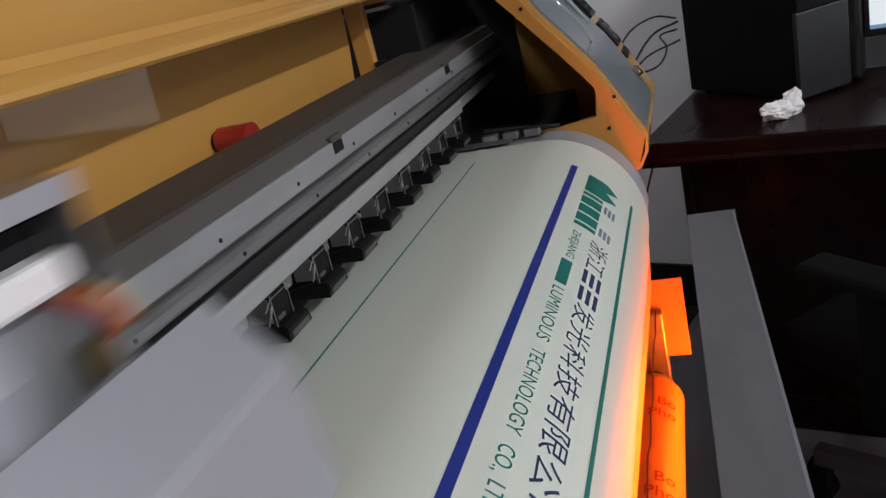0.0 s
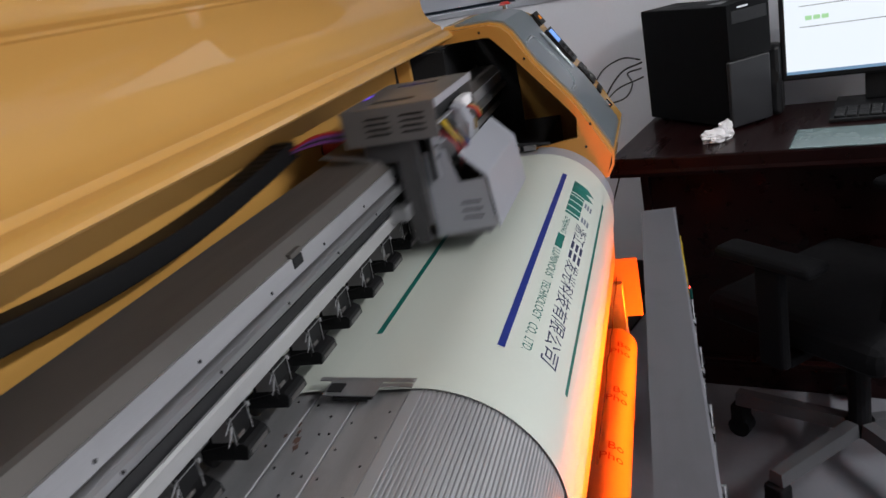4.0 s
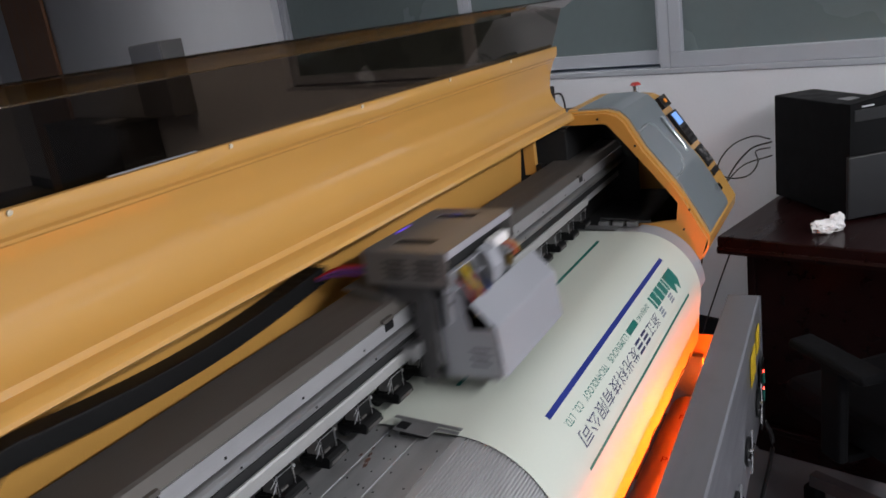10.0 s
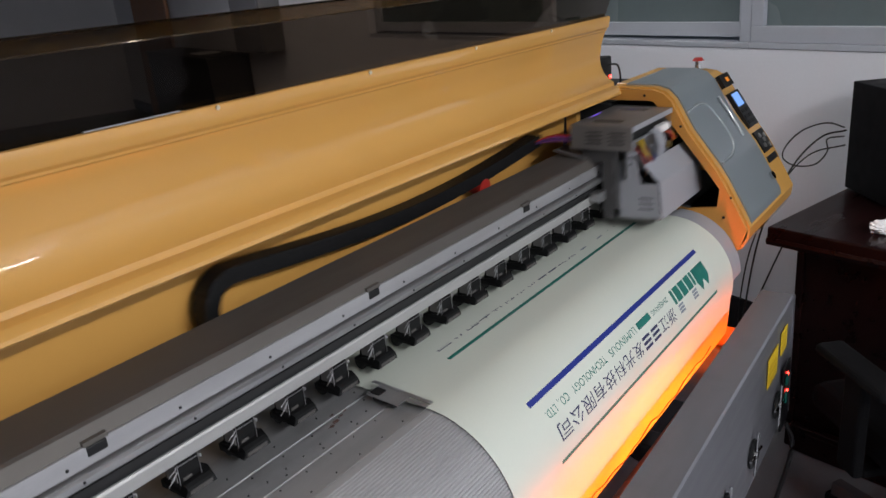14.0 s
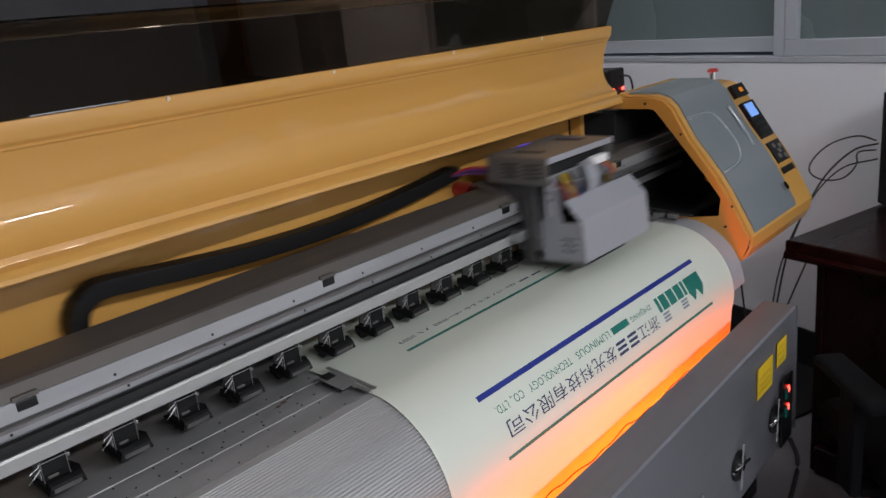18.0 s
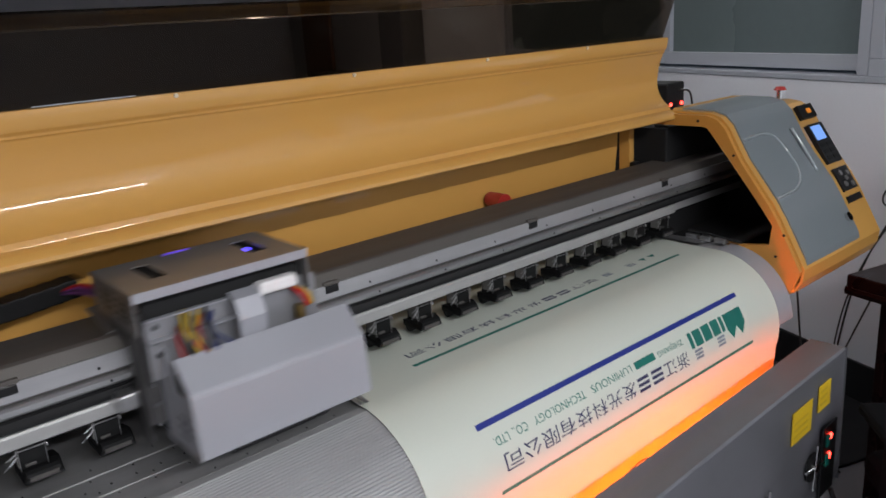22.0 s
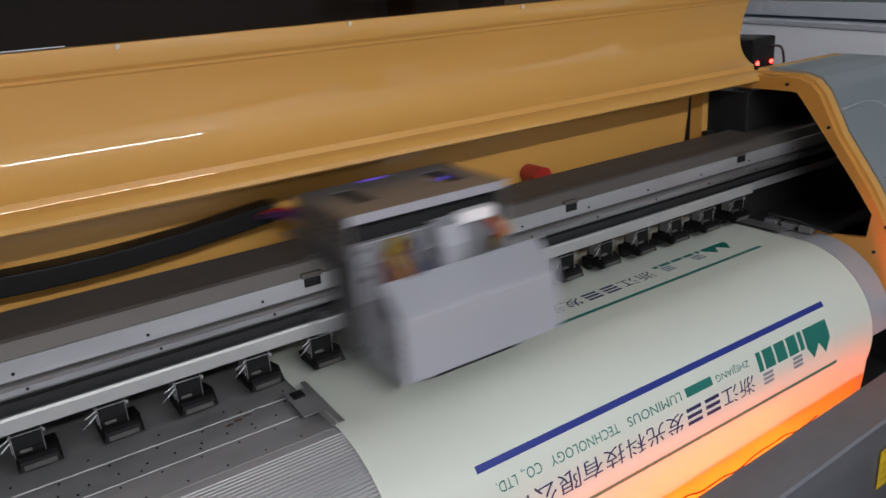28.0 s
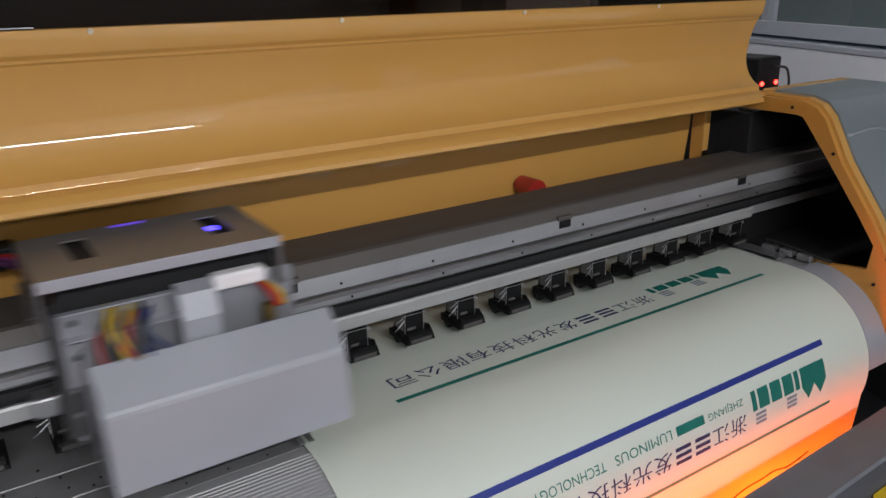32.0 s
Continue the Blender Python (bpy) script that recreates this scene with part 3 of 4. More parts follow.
    ridge = [(1.081, 0.17), (1.17, 0.15), (1.222, 0.20), (1.248, 0.34), (1.248, 0.55), (1.222, 0.70), (1.17, 0.77), (1.081, 0.78)]
    part("pressed_edge", tube([on_cover(u, v, 0.004) for u, v in ridge], 0.0042, seg=10, steps=8), GREYGLOSS, g, "pressed rounded outline", smooth=True)
    # lighter, glossier rib added for the streak of tube light reflected at a slight crease
    part("highlight_rib", tube([skin(u, v, 0.003) for u, v in ((1.315, 0.20), (1.322, 0.40), (1.322, 0.68))], 0.0055, seg=12), GREYGLOSS, g, smooth=True)
    part("cover_latch", rod(skin(1.34, 1.20, 0.004), skin(1.34, 1.20, 0.012), 0.012, seg=16), CHROME, g)
    # keypads on the yellow band

    def pad(name, v0, v1, u0, u1, material, lift=0.004, parent=p, label=""):
        c = [skin(u0, v0, 0), skin(u1, v0, 0), skin(u1, v1, 0), skin(u0, v1, 0)]
        up = (c[1] - c[0]).cross(c[3] - c[0]).normalized()
        if up.z < 0:
            up = -up
        bm = bmesh.new()
        lo, hi = [bm.verts.new(q - up * 0.006) for q in c], [bm.verts.new(q + up * lift) for q in c]
        bm.faces.new(hi)
        for i in range(4):
            bm.faces.new((lo[i], lo[(i + 1) % 4], hi[(i + 1) % 4], hi[i]))
        return part(name, bm, material, parent, label)

    k1 = pad("keypad_top", 0.0, 0.15, 1.395, 1.476, BLACK, 0.006, p, "black keypad with an amber lamp")
    pad("amber_lamp", 0.05, 0.10, 1.432, 1.452, AMBER, 0.008, k1)
    k2 = pad("keypad", 0.22, 0.66, 1.395, 1.476, BLACK, 0.006, p, "black control keypad with a blue display")
    pad("display", 0.245, 0.40, 1.403, 1.456, LCD, 0.0075, k2, "lit blue display")
    for i in range(3):
        for j in range(2):
            pad("key", 0.44 + i * 0.07, 0.48 + i * 0.07, 1.405 + j * 0.034, 1.430 + j * 0.034, RUBBER, 0.0075, k2)
    k3 = pad("keypad_low", 0.72, 0.97, 1.395, 1.476, BLACK, 0.006, p, "black keypad with round keys")
    for u, v in ((1.42, 0.78), (1.455, 0.80), (1.437, 0.845), (1.42, 0.90), (1.455, 0.92)):
        part("round_key", rod(skin(u, v, 0.006), skin(u, v, 0.010), 0.007, seg=12), CARGREY, k3)
    pad("slot", 1.02, 1.09, 1.395, 1.476, BLACK, 0.003)
    e = part("stop_button", rod((1.478, -0.022, 1.243), (1.478, -0.022, 1.252), 0.018, seg=24, r2=0.011), RED, p, "red mushroom stop button on a chrome stem")
    part("stem", rod((1.478, -0.022, 1.2105), (1.478, -0.022, 1.2425), 0.009, seg=16), CHROME, e)
    part("side_wire", tube([(1.03, -0.02, 0.935), (1.035, -0.08, 0.93), (1.035, -0.13, 0.925), (1.04, -0.16, 0.922)], 0.004), CABLE, p)
    for y in (-0.03, -0.07, -0.11):
        part("edge_bracket", block(1.022, 1.043, y - 0.015, y + 0.015, 0.913, 0.926, 0.002), STEEL, p)


# ---------- the carriage and its cable chain ----------
def carriage(p):
    """The print carriage, its middle at x = 0 of its own space."""
    # body and side plates darker than the cover: shade below it put into the colour
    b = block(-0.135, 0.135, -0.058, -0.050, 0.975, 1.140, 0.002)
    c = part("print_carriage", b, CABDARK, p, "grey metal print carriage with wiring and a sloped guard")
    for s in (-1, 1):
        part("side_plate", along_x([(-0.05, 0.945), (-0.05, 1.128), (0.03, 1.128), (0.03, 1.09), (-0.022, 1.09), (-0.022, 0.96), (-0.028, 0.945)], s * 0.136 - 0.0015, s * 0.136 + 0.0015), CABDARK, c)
    # top cover with two slots
    zt = 1.177
    bm = bmesh.new()
    yb, sa, sb = 0.056, -0.056, 0.022
    for x0, x1, y0, y1 in ((-0.135, -0.090, -0.104, yb), (-0.066, 0.064, -0.104, yb), (0.088, 0.125, -0.104, yb), (-0.090, -0.066, -0.104, sa), (-0.090, -0.066, sb, yb), (0.064, 0.088, -0.104, sa), (0.064, 0.088, sb, yb)):
        block(x0, x1, y0, y1, zt - 0.002, zt, bm=bm)
    bmesh.ops.remove_doubles(bm, verts=bm.verts[:], dist=1e-5)
    part("top_cover", bm, CARGREY, c, "flat grey cover with two dark slots")
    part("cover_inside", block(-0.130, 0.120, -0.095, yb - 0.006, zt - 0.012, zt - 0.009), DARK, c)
    part("cover_left", block(-0.135, -0.1325, -0.104, yb, 1.118, zt - 0.0025), CARGREY, c)
    part("cover_right", block(0.1225, 0.125, -0.104, yb, 1.118, zt - 0.0025), CARGREY, c)
    part("cover_back", block(-0.132, 0.122, yb - 0.0025, yb, 1.118, zt - 0.0025), CARGREY, c)
    part("cover_lip", block(-0.135, 0.125, -0.106, -0.1045, zt - 0.013, zt, 0.0006), GUARD, c)
    for y0 in (-0.085, -0.025):
        for i in range(4):
            part("vent", block(-0.1362, -0.1352, y0, y0 + 0.040, 1.132 + i * 0.009, 1.135 + i * 0.009), BLACK, c)
    part("front_board", block(-0.132, 0.132, -0.085, -0.082, 1.05, 1.138, 0.001), CARBOARD, c, "brushed metal front board")
    part("front_board_fold", block(-0.132, 0.0, -0.094, -0.0852, 1.1365, 1.1385), GUARD, c)
    # dark sheet added behind the board in place of the shade inside
    part("board_shade", block(-0.13, 0.122, -0.078, -0.075, 1.05, 1.163), DARK, c, "dark sheet for the shade inside the carriage")
    part("board_shelf", block(-0.130, -0.005, -0.0995, -0.0855, 1.108, 1.1095), GUARD, c)
    part("undertray", along_x([(0.105, 1.1165), (0.02, 1.10), (0.02, 1.098), (0.105, 1.1145)], -0.15, 0.1), CARGREY, c)
    # sloped guard over the head
    gx0, gx1 = -0.114, 0.162
    bend = [(-0.118, 1.078), (-0.1545, 1.0395), (-0.1568, 1.0365), (-0.1578, 1.0325), (-0.1648, 0.947)]
    part("guard_plate", along_x(shell(bend, -0.002), gx0, gx1), GUARD, c, "pale grey guard plate folded along its middle")
    side = [(-0.1545, 1.034), (-0.1620, 0.948), (-0.075, 0.942), (-0.068, 0.985), (-0.10, 1.031)]
    left = side[:2] + [(-0.058, 0.942), (-0.055, 1.088), (-0.098, 1.088), (-0.112, 1.031)]
    part("guard_side", along_x(left, gx0, gx0 + 0.002), GUARD, c, "tall guard side with three slots")
    part("guard_side", along_x(side, gx1 - 0.002, gx1), GUARD, c)
    for i in range(3):
        part("side_slot", block(gx0 - 0.0008, gx0 - 0.0002, -0.142, -0.108, 0.968 + i * 0.013, 0.971 + i * 0.013), BLACK, c)
    part("base_plate", block(-0.111, 0.156, -0.150, -0.03, 0.938, 0.9415, 0.001), STEEL, c)
    part("print_head", block(-0.06, 0.10, -0.14, -0.06, 0.924, 1.01, 0.004), DARK, c)
    part("damper_block", block(-0.07, 0.05, -0.12, -0.07, 1.011, 1.05, 0.004), BLACK, c)
    # flat cable, plugs and wires
    rib = bmesh.new()
    line = [(-0.090, 1.146), (-0.108, 1.138), (-0.118, 1.110), (-0.114, 1.075), (-0.10, 1.052)]
    along_x(shell(line, 0.0015), -0.012, 0.030, rib)
    part("flat_cable", rib, GUARD, c, "silver flat ribbon cable")
    part("white_plug", block(0.030, 0.092, -0.106, -0.086, 1.131, 1.150, 0.004), TISSUE, c, "white plastic connector")
    part("brass_valve", rod((0.093, -0.10, 1.082), (0.093, -0.10, 1.10), 0.008, seg=14), BRASS, c)
    rnd = random.Random(4)
    for i in range(16):
        x = -0.082 + 0.0034 * i + rnd.uniform(-0.003, 0.003)
        pts = [(x - 0.004, -0.086, 1.128 + rnd.uniform(-0.012, 0.012)), (x - 0.014 + rnd.uniform(-0.006, 0.006), -0.108, 1.110 + rnd.uniform(-0.006, 0.006)), (x + rnd.uniform(-0.012, 0.008), -0.116 - rnd.uniform(0, 0.006), 1.078), (x + rnd.uniform(0, 0.02), -0.104, 1.045)]
        part("wire", tube(pts, 0.0022, seg=6, steps=5), WIRES[(0, 4, 1, 4, 0, 1, 2, 4, 4, 1, 0, 2, 4, 2, 2, 4)[i]], c, smooth=True)
    for i in range(3):
        part("wire", tube([(0.085, -0.088, 1.13), (0.092 + i * 0.006, -0.108, 1.118), (0.10 + i * 0.004, -0.112, 1.10)], 0.0028, seg=6, steps=4), WIRES[(0, 0, 1)[i]], c, smooth=True)
    for i in range(4):
        part("wire", tube([(-0.125, 0.030, 1.136 + i * 0.004), (-0.150, 0.10, 1.142 + i * 0.004), (-0.170, 0.155, 1.135)], 0.003, seg=6), WIRES[(3, 4, 3, 0)[i]], c, smooth=True)
    for x, z in ((-0.118, 1.125), (-0.118, 1.105), (-0.118, 1.085), (0.118, 1.12), (0.118, 1.10)):
        part("bolt", rod((x, -0.0855, z), (x, -0.0875, z), 0.004, seg=10), BLACK, c)
    for z in (1.035, 1.005, 0.975):
        part("bolt", rod((-0.124, -0.0585, z), (-0.124, -0.061, z), 0.0035, seg=8), CHROME, c)
    part("blue_glow_led", block(0.070, 0.082, -0.012, 0.004, zt - 0.0085, zt - 0.0075), LEDBLUE, c)
    part("amber_led", block(-0.084, -0.072, -0.050, -0.044, zt - 0.0085, zt - 0.0075), LEDAMBER, c, "tiny amber indicator light")
    part("blue_rear_led", block(-0.030, 0.008, yb - 0.011, yb - 0.006, zt + 0.0002, zt + 0.0012), LEDVIOLET, c, "dim violet light at the rear edge")
    part("belt_clamp", block(-0.165, -0.138, -0.03, 0.0, 0.995, 1.02, 0.003), STEEL, c)
    part("rail_block", block(-0.10, 0.10, -0.049, -0.018, 1.025, 1.05, 0.002), BLACK, c)
    # the cover sits a little to the left of the head
    for q in c.children:
        kind = q.name.split(".")[0]
        if kind in ("top_cover", "cover_inside", "cover_left", "cover_right", "cover_back", "cover_lip", "vent", "blue_glow_led", "amber_led", "blue_rear_led"):
            q.matrix_basis = pose(-0.012, 0, 0.006)
        elif kind in ("guard_plate", "guard_side", "side_slot", "base_plate", "print_head", "damper_block"):
            q.matrix_basis = pose(0, 0, 0.006)
    return c


CHAIN_Y, CHAIN_R, CHAIN_TOP, LINK = 0.162, 0.052, 1.138, 0.024
CHAIN_FIX = 0.06
CHAIN_LEN = (0.847 + 0.165) + math.pi * CHAIN_R + (CHAIN_FIX + 0.165)


def chain_place(cx, s):
    """The pose of the link at distance s from the carriage's end of the chain."""
    xa = cx - 0.155
    xb = (xa + CHAIN_FIX + math.pi * CHAIN_R - CHAIN_LEN) / 2
    run, z0 = xa - xb, CHAIN_TOP - CHAIN_R
    if s <= run:
        sag = -0.034 * math.sin(math.pi * min(s / max(run, 0.1), 1)) * min(run, 1)
        return pose(xa - s, CHAIN_Y, CHAIN_TOP + sag)
    s -= run
    if s < math.pi * CHAIN_R:
        a = s / CHAIN_R
        return pose(xb - CHAIN_R * math.sin(a), CHAIN_Y, z0 + CHAIN_R * math.cos(a), 0, -math.degrees(a), 0)
    return pose(xb + s - math.pi * CHAIN_R, CHAIN_Y, z0 - CHAIN_R, 0, -179.9, 0)


def chain(p):
    links = []
    bm = block(-LINK * 0.56, LINK * 0.56, -0.02, 0.02, -0.0145, 0.0145, 0.002)
    first = part("chain_link", bm, ARMB, p, "black cable chain link")
    n = int((CHAIN_LEN - 0.05) / LINK)
    for i in range(n):
        ob = first if i == 0 else first.copy()
        if i:
            scene.collection.objects.link(ob)
        links.append((ob, i * LINK))
    return links


# ---------- the printed film ----------
SHEET_X0, SHEET_X1 = -0.086, 0.978
PRINT_LINE = -0.0295
INK_R = ARC_R + 0.0016


def fit_box(bm, u0, u1, v0, v1):
    xs, ys = [v.co.x for v in bm.verts], [v.co.y for v in bm.verts]
    a, b, c, d = min(xs), max(xs), min(ys), max(ys)
    for v in bm.verts:
        v.co.x = u0 + (v.co.x - a) / max(b - a, 1e-6) * (u1 - u0)
        v.co.y = v0 + (v.co.y - c) / max(d - c, 1e-6) * (v1 - v0)
    return bm


def join(*bms):
    out = bmesh.new()
    for bm in bms:
        me = bpy.data.meshes.new("tmp")
        bm.to_mesh(me)
        out.from_mesh(me)
        bm.free()
        bpy.data.meshes.remove(me)
    return out


def cut_rows(bm, step=0.006):
    lo, hi = min(v.co.y for v in bm.verts), max(v.co.y for v in bm.verts)
    y = lo + step
    while y < hi:
        bmesh.ops.bisect_plane(bm, geom=bm.verts[:] + bm.edges[:] + bm.faces[:], plane_co=(0, y, 0), plane_no=(0, 1, 0))
        y += step
    return bm


def bent(bm):
    """Lays flat work (x along the sheet, y = feed length past the bend) round the bend's axis."""
    cut_rows(bm)
    for v in bm.verts:
        a = v.co.y / ARC_R
        v.co = Vector((v.co.x, -INK_R * math.sin(a), INK_R * math.cos(a)))
    return bm


def flat(bm):
    for v in bm.verts:
        v.co = Vector((v.co.x, ARC_Y - v.co.y, 0.9136))
    return bm


def read_from_right(bm, right):
    for v in bm.verts:
        v.co.x = right - v.co.x
    return bm


def chinese_row(s0, wide=1.0):
    """Each character by itself; the maker's two characters as plain bars."""
    pitch, cells = 0.0447 * wide, []
    for i, ch in enumerate("浙江##发光科技有限公司"):
        u = i * pitch
        if ch == "#":
            b = slab(u + 0.003, u + 0.038, s0 + 0.001, s0 + 0.007)
            slab(u + 0.003, u + 0.038, s0 + 0.0115, s0 + 0.0175, b)
            slab(u + 0.003, u + 0.038, s0 + 0.022, s0 + 0.028, b)
        else:
            b = fit_box(lettering(ch, 0.04), u + 0.001, u + 0.041, s0, s0 + 0.0295)
        cells.append(read_from_right(b, 0.609 * wide))
    return cells


def english_row(s0):
    h = 0.0145
    words = [fit_box(lettering(text, 0.02), u0, u1, s0 - drop, s0 + h) for text, u0, u1, drop in (
        ("ZHEJIANG", 0.0, 0.086, 0.0), ("LUMINOUS", 0.171, 0.290, 0.0), ("TECHNOLOGY", 0.309, 0.443, 0.0), ("CO.,", 0.460, 0.494, 0.003), ("LTD.", 0.504, 0.538, 0.0))]
    words.append(slab(0.096, 0.160, s0, s0 + h))
    return [read_from_right(m, 0.606) for m in words]


def mark(s0, wide=1.0):
    """The maker's mark as plain shapes: two peaks and five bars."""
    bm = bmesh.new()
    for k in range(2):
        u = k * 0.036
        pts = [(0, 0), (0.018, 0.022), (0.036, 0), (0.036, 0.034), (0.018, 0.057), (0, 0.034)]
        bm.faces.new([bm.verts.new((u + a, s0 + b, 0)) for a, b in pts])
    u = 0.078
    for w in (0.012, 0.028, 0.029, 0.028, 0.012):
        slab(u, u + w, s0, s0 + 0.033, bm)
        u += w + 0.0055
    bmesh.ops.triangulate(bm, faces=bm.faces[:])
    bmesh.ops.scale(bm, vec=(wide, 1, 1), verts=bm.verts[:])
    return read_from_right(bm, 0.836 * wide)


def small_mark(s0, u):
    bm = bmesh.new()
    for k in range(3):
        slab(u, u + 0.028, s0 + k * 0.0075, s0 + k * 0.0075 + 0.005, bm)
    return read_from_right(bm, 0.747)


def film():
    s = thing("printed_film", "white luminous film with blue and green print on the printer", "film")
    front = [(PRINT_LINE + 0.02, 0.9132), (-0.08, 0.9132)] + [arc(a, ARC_R + 0.0012) for a in range(0, 106, 3)]
    y, z = front[-1]
    front += [(y + 0.001, z - 0.02), (y + 0.004, z - 0.06), (y + 0.008, z - 0.10)]
    a = part("front_web", along_x(shell(front, 0.0005), SHEET_X0, SHEET_X1), SHEET, s, "smooth white film curving down the front", smooth=False)
    smooth_cove(a)
    part("guide_end", along_x(shell([arc(a, ARC_R + 0.0012) for a in range(0, 88, 3)], 0.0005), SHEET_X1 + 0.001, PX1 - 0.0005), GUARD, s, "smooth grey end strip of the guide")
    part("feed_web", along_x(shell([(0.164, 0.9139), (PRINT_LINE, 0.9139)], 0.0001), SHEET_X0, SHEET_X1), SHEET, s)
    def tilt(y):
        return 0.9180 + (y + 0.135) * 0.065

    def strip(x0, x1, y0, y1, t=0.0012):
        return along_x([(y0, tilt(y0)), (y1, tilt(y1)), (y1, tilt(y1) + t), (y0, tilt(y0) + t)], x0, x1)

    clip = part("media_clip", strip(-0.114, -0.0815, -0.096, -0.030), STEEL, s, "notched steel edge clip")
    part("clip_fork", strip(-0.0812, -0.0735, -0.136, -0.014), STEEL, clip)
    part("clip_fork", strip(-0.0930, -0.0860, -0.136, -0.0965), STEEL, clip)
    part("clip_slot", strip(-0.108, -0.090, -0.052, -0.034, 0.003), BLACK, clip)
    part("clip_foot", block(-0.110, -0.086, -0.090, -0.040, 0.9142, 0.9195), DARK, clip)
    part("edge_guard", block(SHEET_X1 + 0.012, SHEET_X1 + 0.046, -0.075, 0.05, 0.9146, 0.9165, 0.0005), STEEL, s)
    # thin dark red cord waving along the lower film
    wave = [(0.13 + 0.0335 * i, -0.2995 + 0.0008 * math.sin(i * 1.7), 0.6425 + 0.004 * math.sin(i * 0.9) + 0.003 * math.sin(i * 2.3) + 0.010 * (i / 20) ** 3) for i in range(21)]
    part("film_line", tube(wave, 0.0012, seg=6, steps=3), DARKLINE, s, "thin dark red wavy line low on the film", smooth=True)
    blue = part("blue_line", bent(slab(0.048, 0.850, 0.132, 0.1425)), INKBLUE, s, "printed blue line")
    part("green_line", bent(slab(0.057, 0.855, 0.2475, 0.2540)), INKGREEN, blue, "printed green line")
    for b in chinese_row(0.1925):
        part("character", bent(b), INKNAVY, blue)
    for b in english_row(0.1630):
        part("printed_word", bent(b), INKGREEN, blue)
    part("maker_mark", bent(mark(0.1630)), INKGREEN, blue, "green printed mark")
    for u in (0.0, 0.086):
        part("small_mark", bent(small_mark(0.2005, u)), INKGREY, blue, "small grey printed mark")
    g2 = part("green_line_second", flat(slab(0.063, 0.892, -0.0590, -0.0505)), INKGREEN, s, "second printed green line")
    for b in chinese_row(0.1925 - 0.309, 1.03):
        part("character", flat(b), INKNAVY, g2)
    part("maker_mark", flat(mark(0.163 - 0.309, 1.03)), INKGREEN, g2)
    for u in (-0.022, 0.066):
        part("small_mark", flat(small_mark(0.2005 - 0.309, u)), INKGREY, g2)
    return s, blue, g2


# ---------- dryer ----------
def dryer():
    d = thing("front_dryer", "long grey sheet-metal infrared dryer glowing orange inside", "dryer", at=(1.000, -0.355, 0), rz=1.75)
    L = -1.72
    out = [(-0.004, 0.733), (-0.078, 0.7335), (-0.082, 0.7295), (-0.086, 0.42), (-0.080, 0.40), (-0.01, 0.40)]
    part("casing", along_x(shell(out, 0.002), L, 0.0), DRYER, d, "brushed grey casing")
    part("end_cap", along_x([(-0.004, 0.7325), (-0.0845, 0.7325), (-0.0875, 0.401), (-0.004, 0.401)], 0.0005, 0.0035), DRYER, d)
    part("reflector", along_x(shell([(-0.012, 0.722), (-0.060, 0.715), (-0.072, 0.60), (-0.060, 0.43), (-0.012, 0.42)], 0.002), L + 0.01, -0.004), STEEL, d, "bright inner reflector")
    for z in (0.575, 0.53, 0.485, 0.44):
        part("infrared_tube", rod((L + 0.05, -0.045, z), (-0.06, -0.045, z), 0.006, seg=8), IRLAMP, d, "glowing orange heating tube", smooth=True)
    for x in (-0.160, -0.385, -0.598, -0.823, -1.048, -1.273):
        w = part("latch", rod((x, -0.0865, 0.508), (x, -0.091, 0.508), 0.034, seg=24), BLACK, d, "black rotary latch with chrome cross bars")
        part("latch_bar", rod((x - 0.006, -0.096, 0.455), (x + 0.006, -0.096, 0.561), 0.0032, seg=8), CHROME, w)
        part("latch_cross", rod((x - 0.046, -0.095, 0.515), (x + 0.046, -0.095, 0.501), 0.0032, seg=8), CHROME, w)
        part("latch_hub", rod((x, -0.0912, 0.508), (x, -0.100, 0.508), 0.009, seg=12), CHROME, w)
    part("control_box", block(-0.123, -0.048, -0.094, -0.0885, 0.41, 0.585, 0.002), BLACK, d, "black switch panel")
    for z in (0.555, 0.507):
        part("red_light", rod((-0.086, -0.0945, z), (-0.086, -0.0965, z), 0.008, seg=12), LEDRED, d, "lit red indicator")
        part("switch", block(-0.112, -0.098, -0.100, -0.0945, z - 0.018, z + 0.010, 0.002), INKGREEN, d, "green rocker switch")
    for x0, x1, z0, z1 in ((-0.270, -0.178, 0.607, 0.680), (-0.145, -0.085, 0.632, 0.692)):
        lb = part("warning_label", block(x0, x1, -0.0875, -0.0855, z0, z1), LABELY, d, "yellow warning label")
        for i in range(3):
            part("print_bar", block(x0 + 0.008, x1 - 0.02, -0.0885, -0.0876, z0 + 0.012 + i * 0.016, z0 + 0.018 + i * 0.016), WIRES[1], lb)
    for x in (-0.4, -1.5):
        part("stand_leg", block(x - 0.02, x + 0.02, -0.06, -0.02, 0.03, 0.399, 0.003), DRYER, d)
        part("stand_foot", block(x - 0.025, x + 0.025, -0.085, 0.05, 0.0, 0.029, 0.005), DRYER, d)
    part("mains_cable", tube([(-0.05, -0.091, 0.40), (-0.045, -0.11, 0.33), (-0.05, -0.09, 0.2), (-0.06, -0.05, 0.02)], 0.006), CABLE, d, smooth=True)
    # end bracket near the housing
    part("end_bracket", block(-0.012, -0.008, 0.02, 0.10, 0.46, 0.62, 0.001), ORANGELIT, d, "flat end bracket with the orange glow in its colour")
    return d


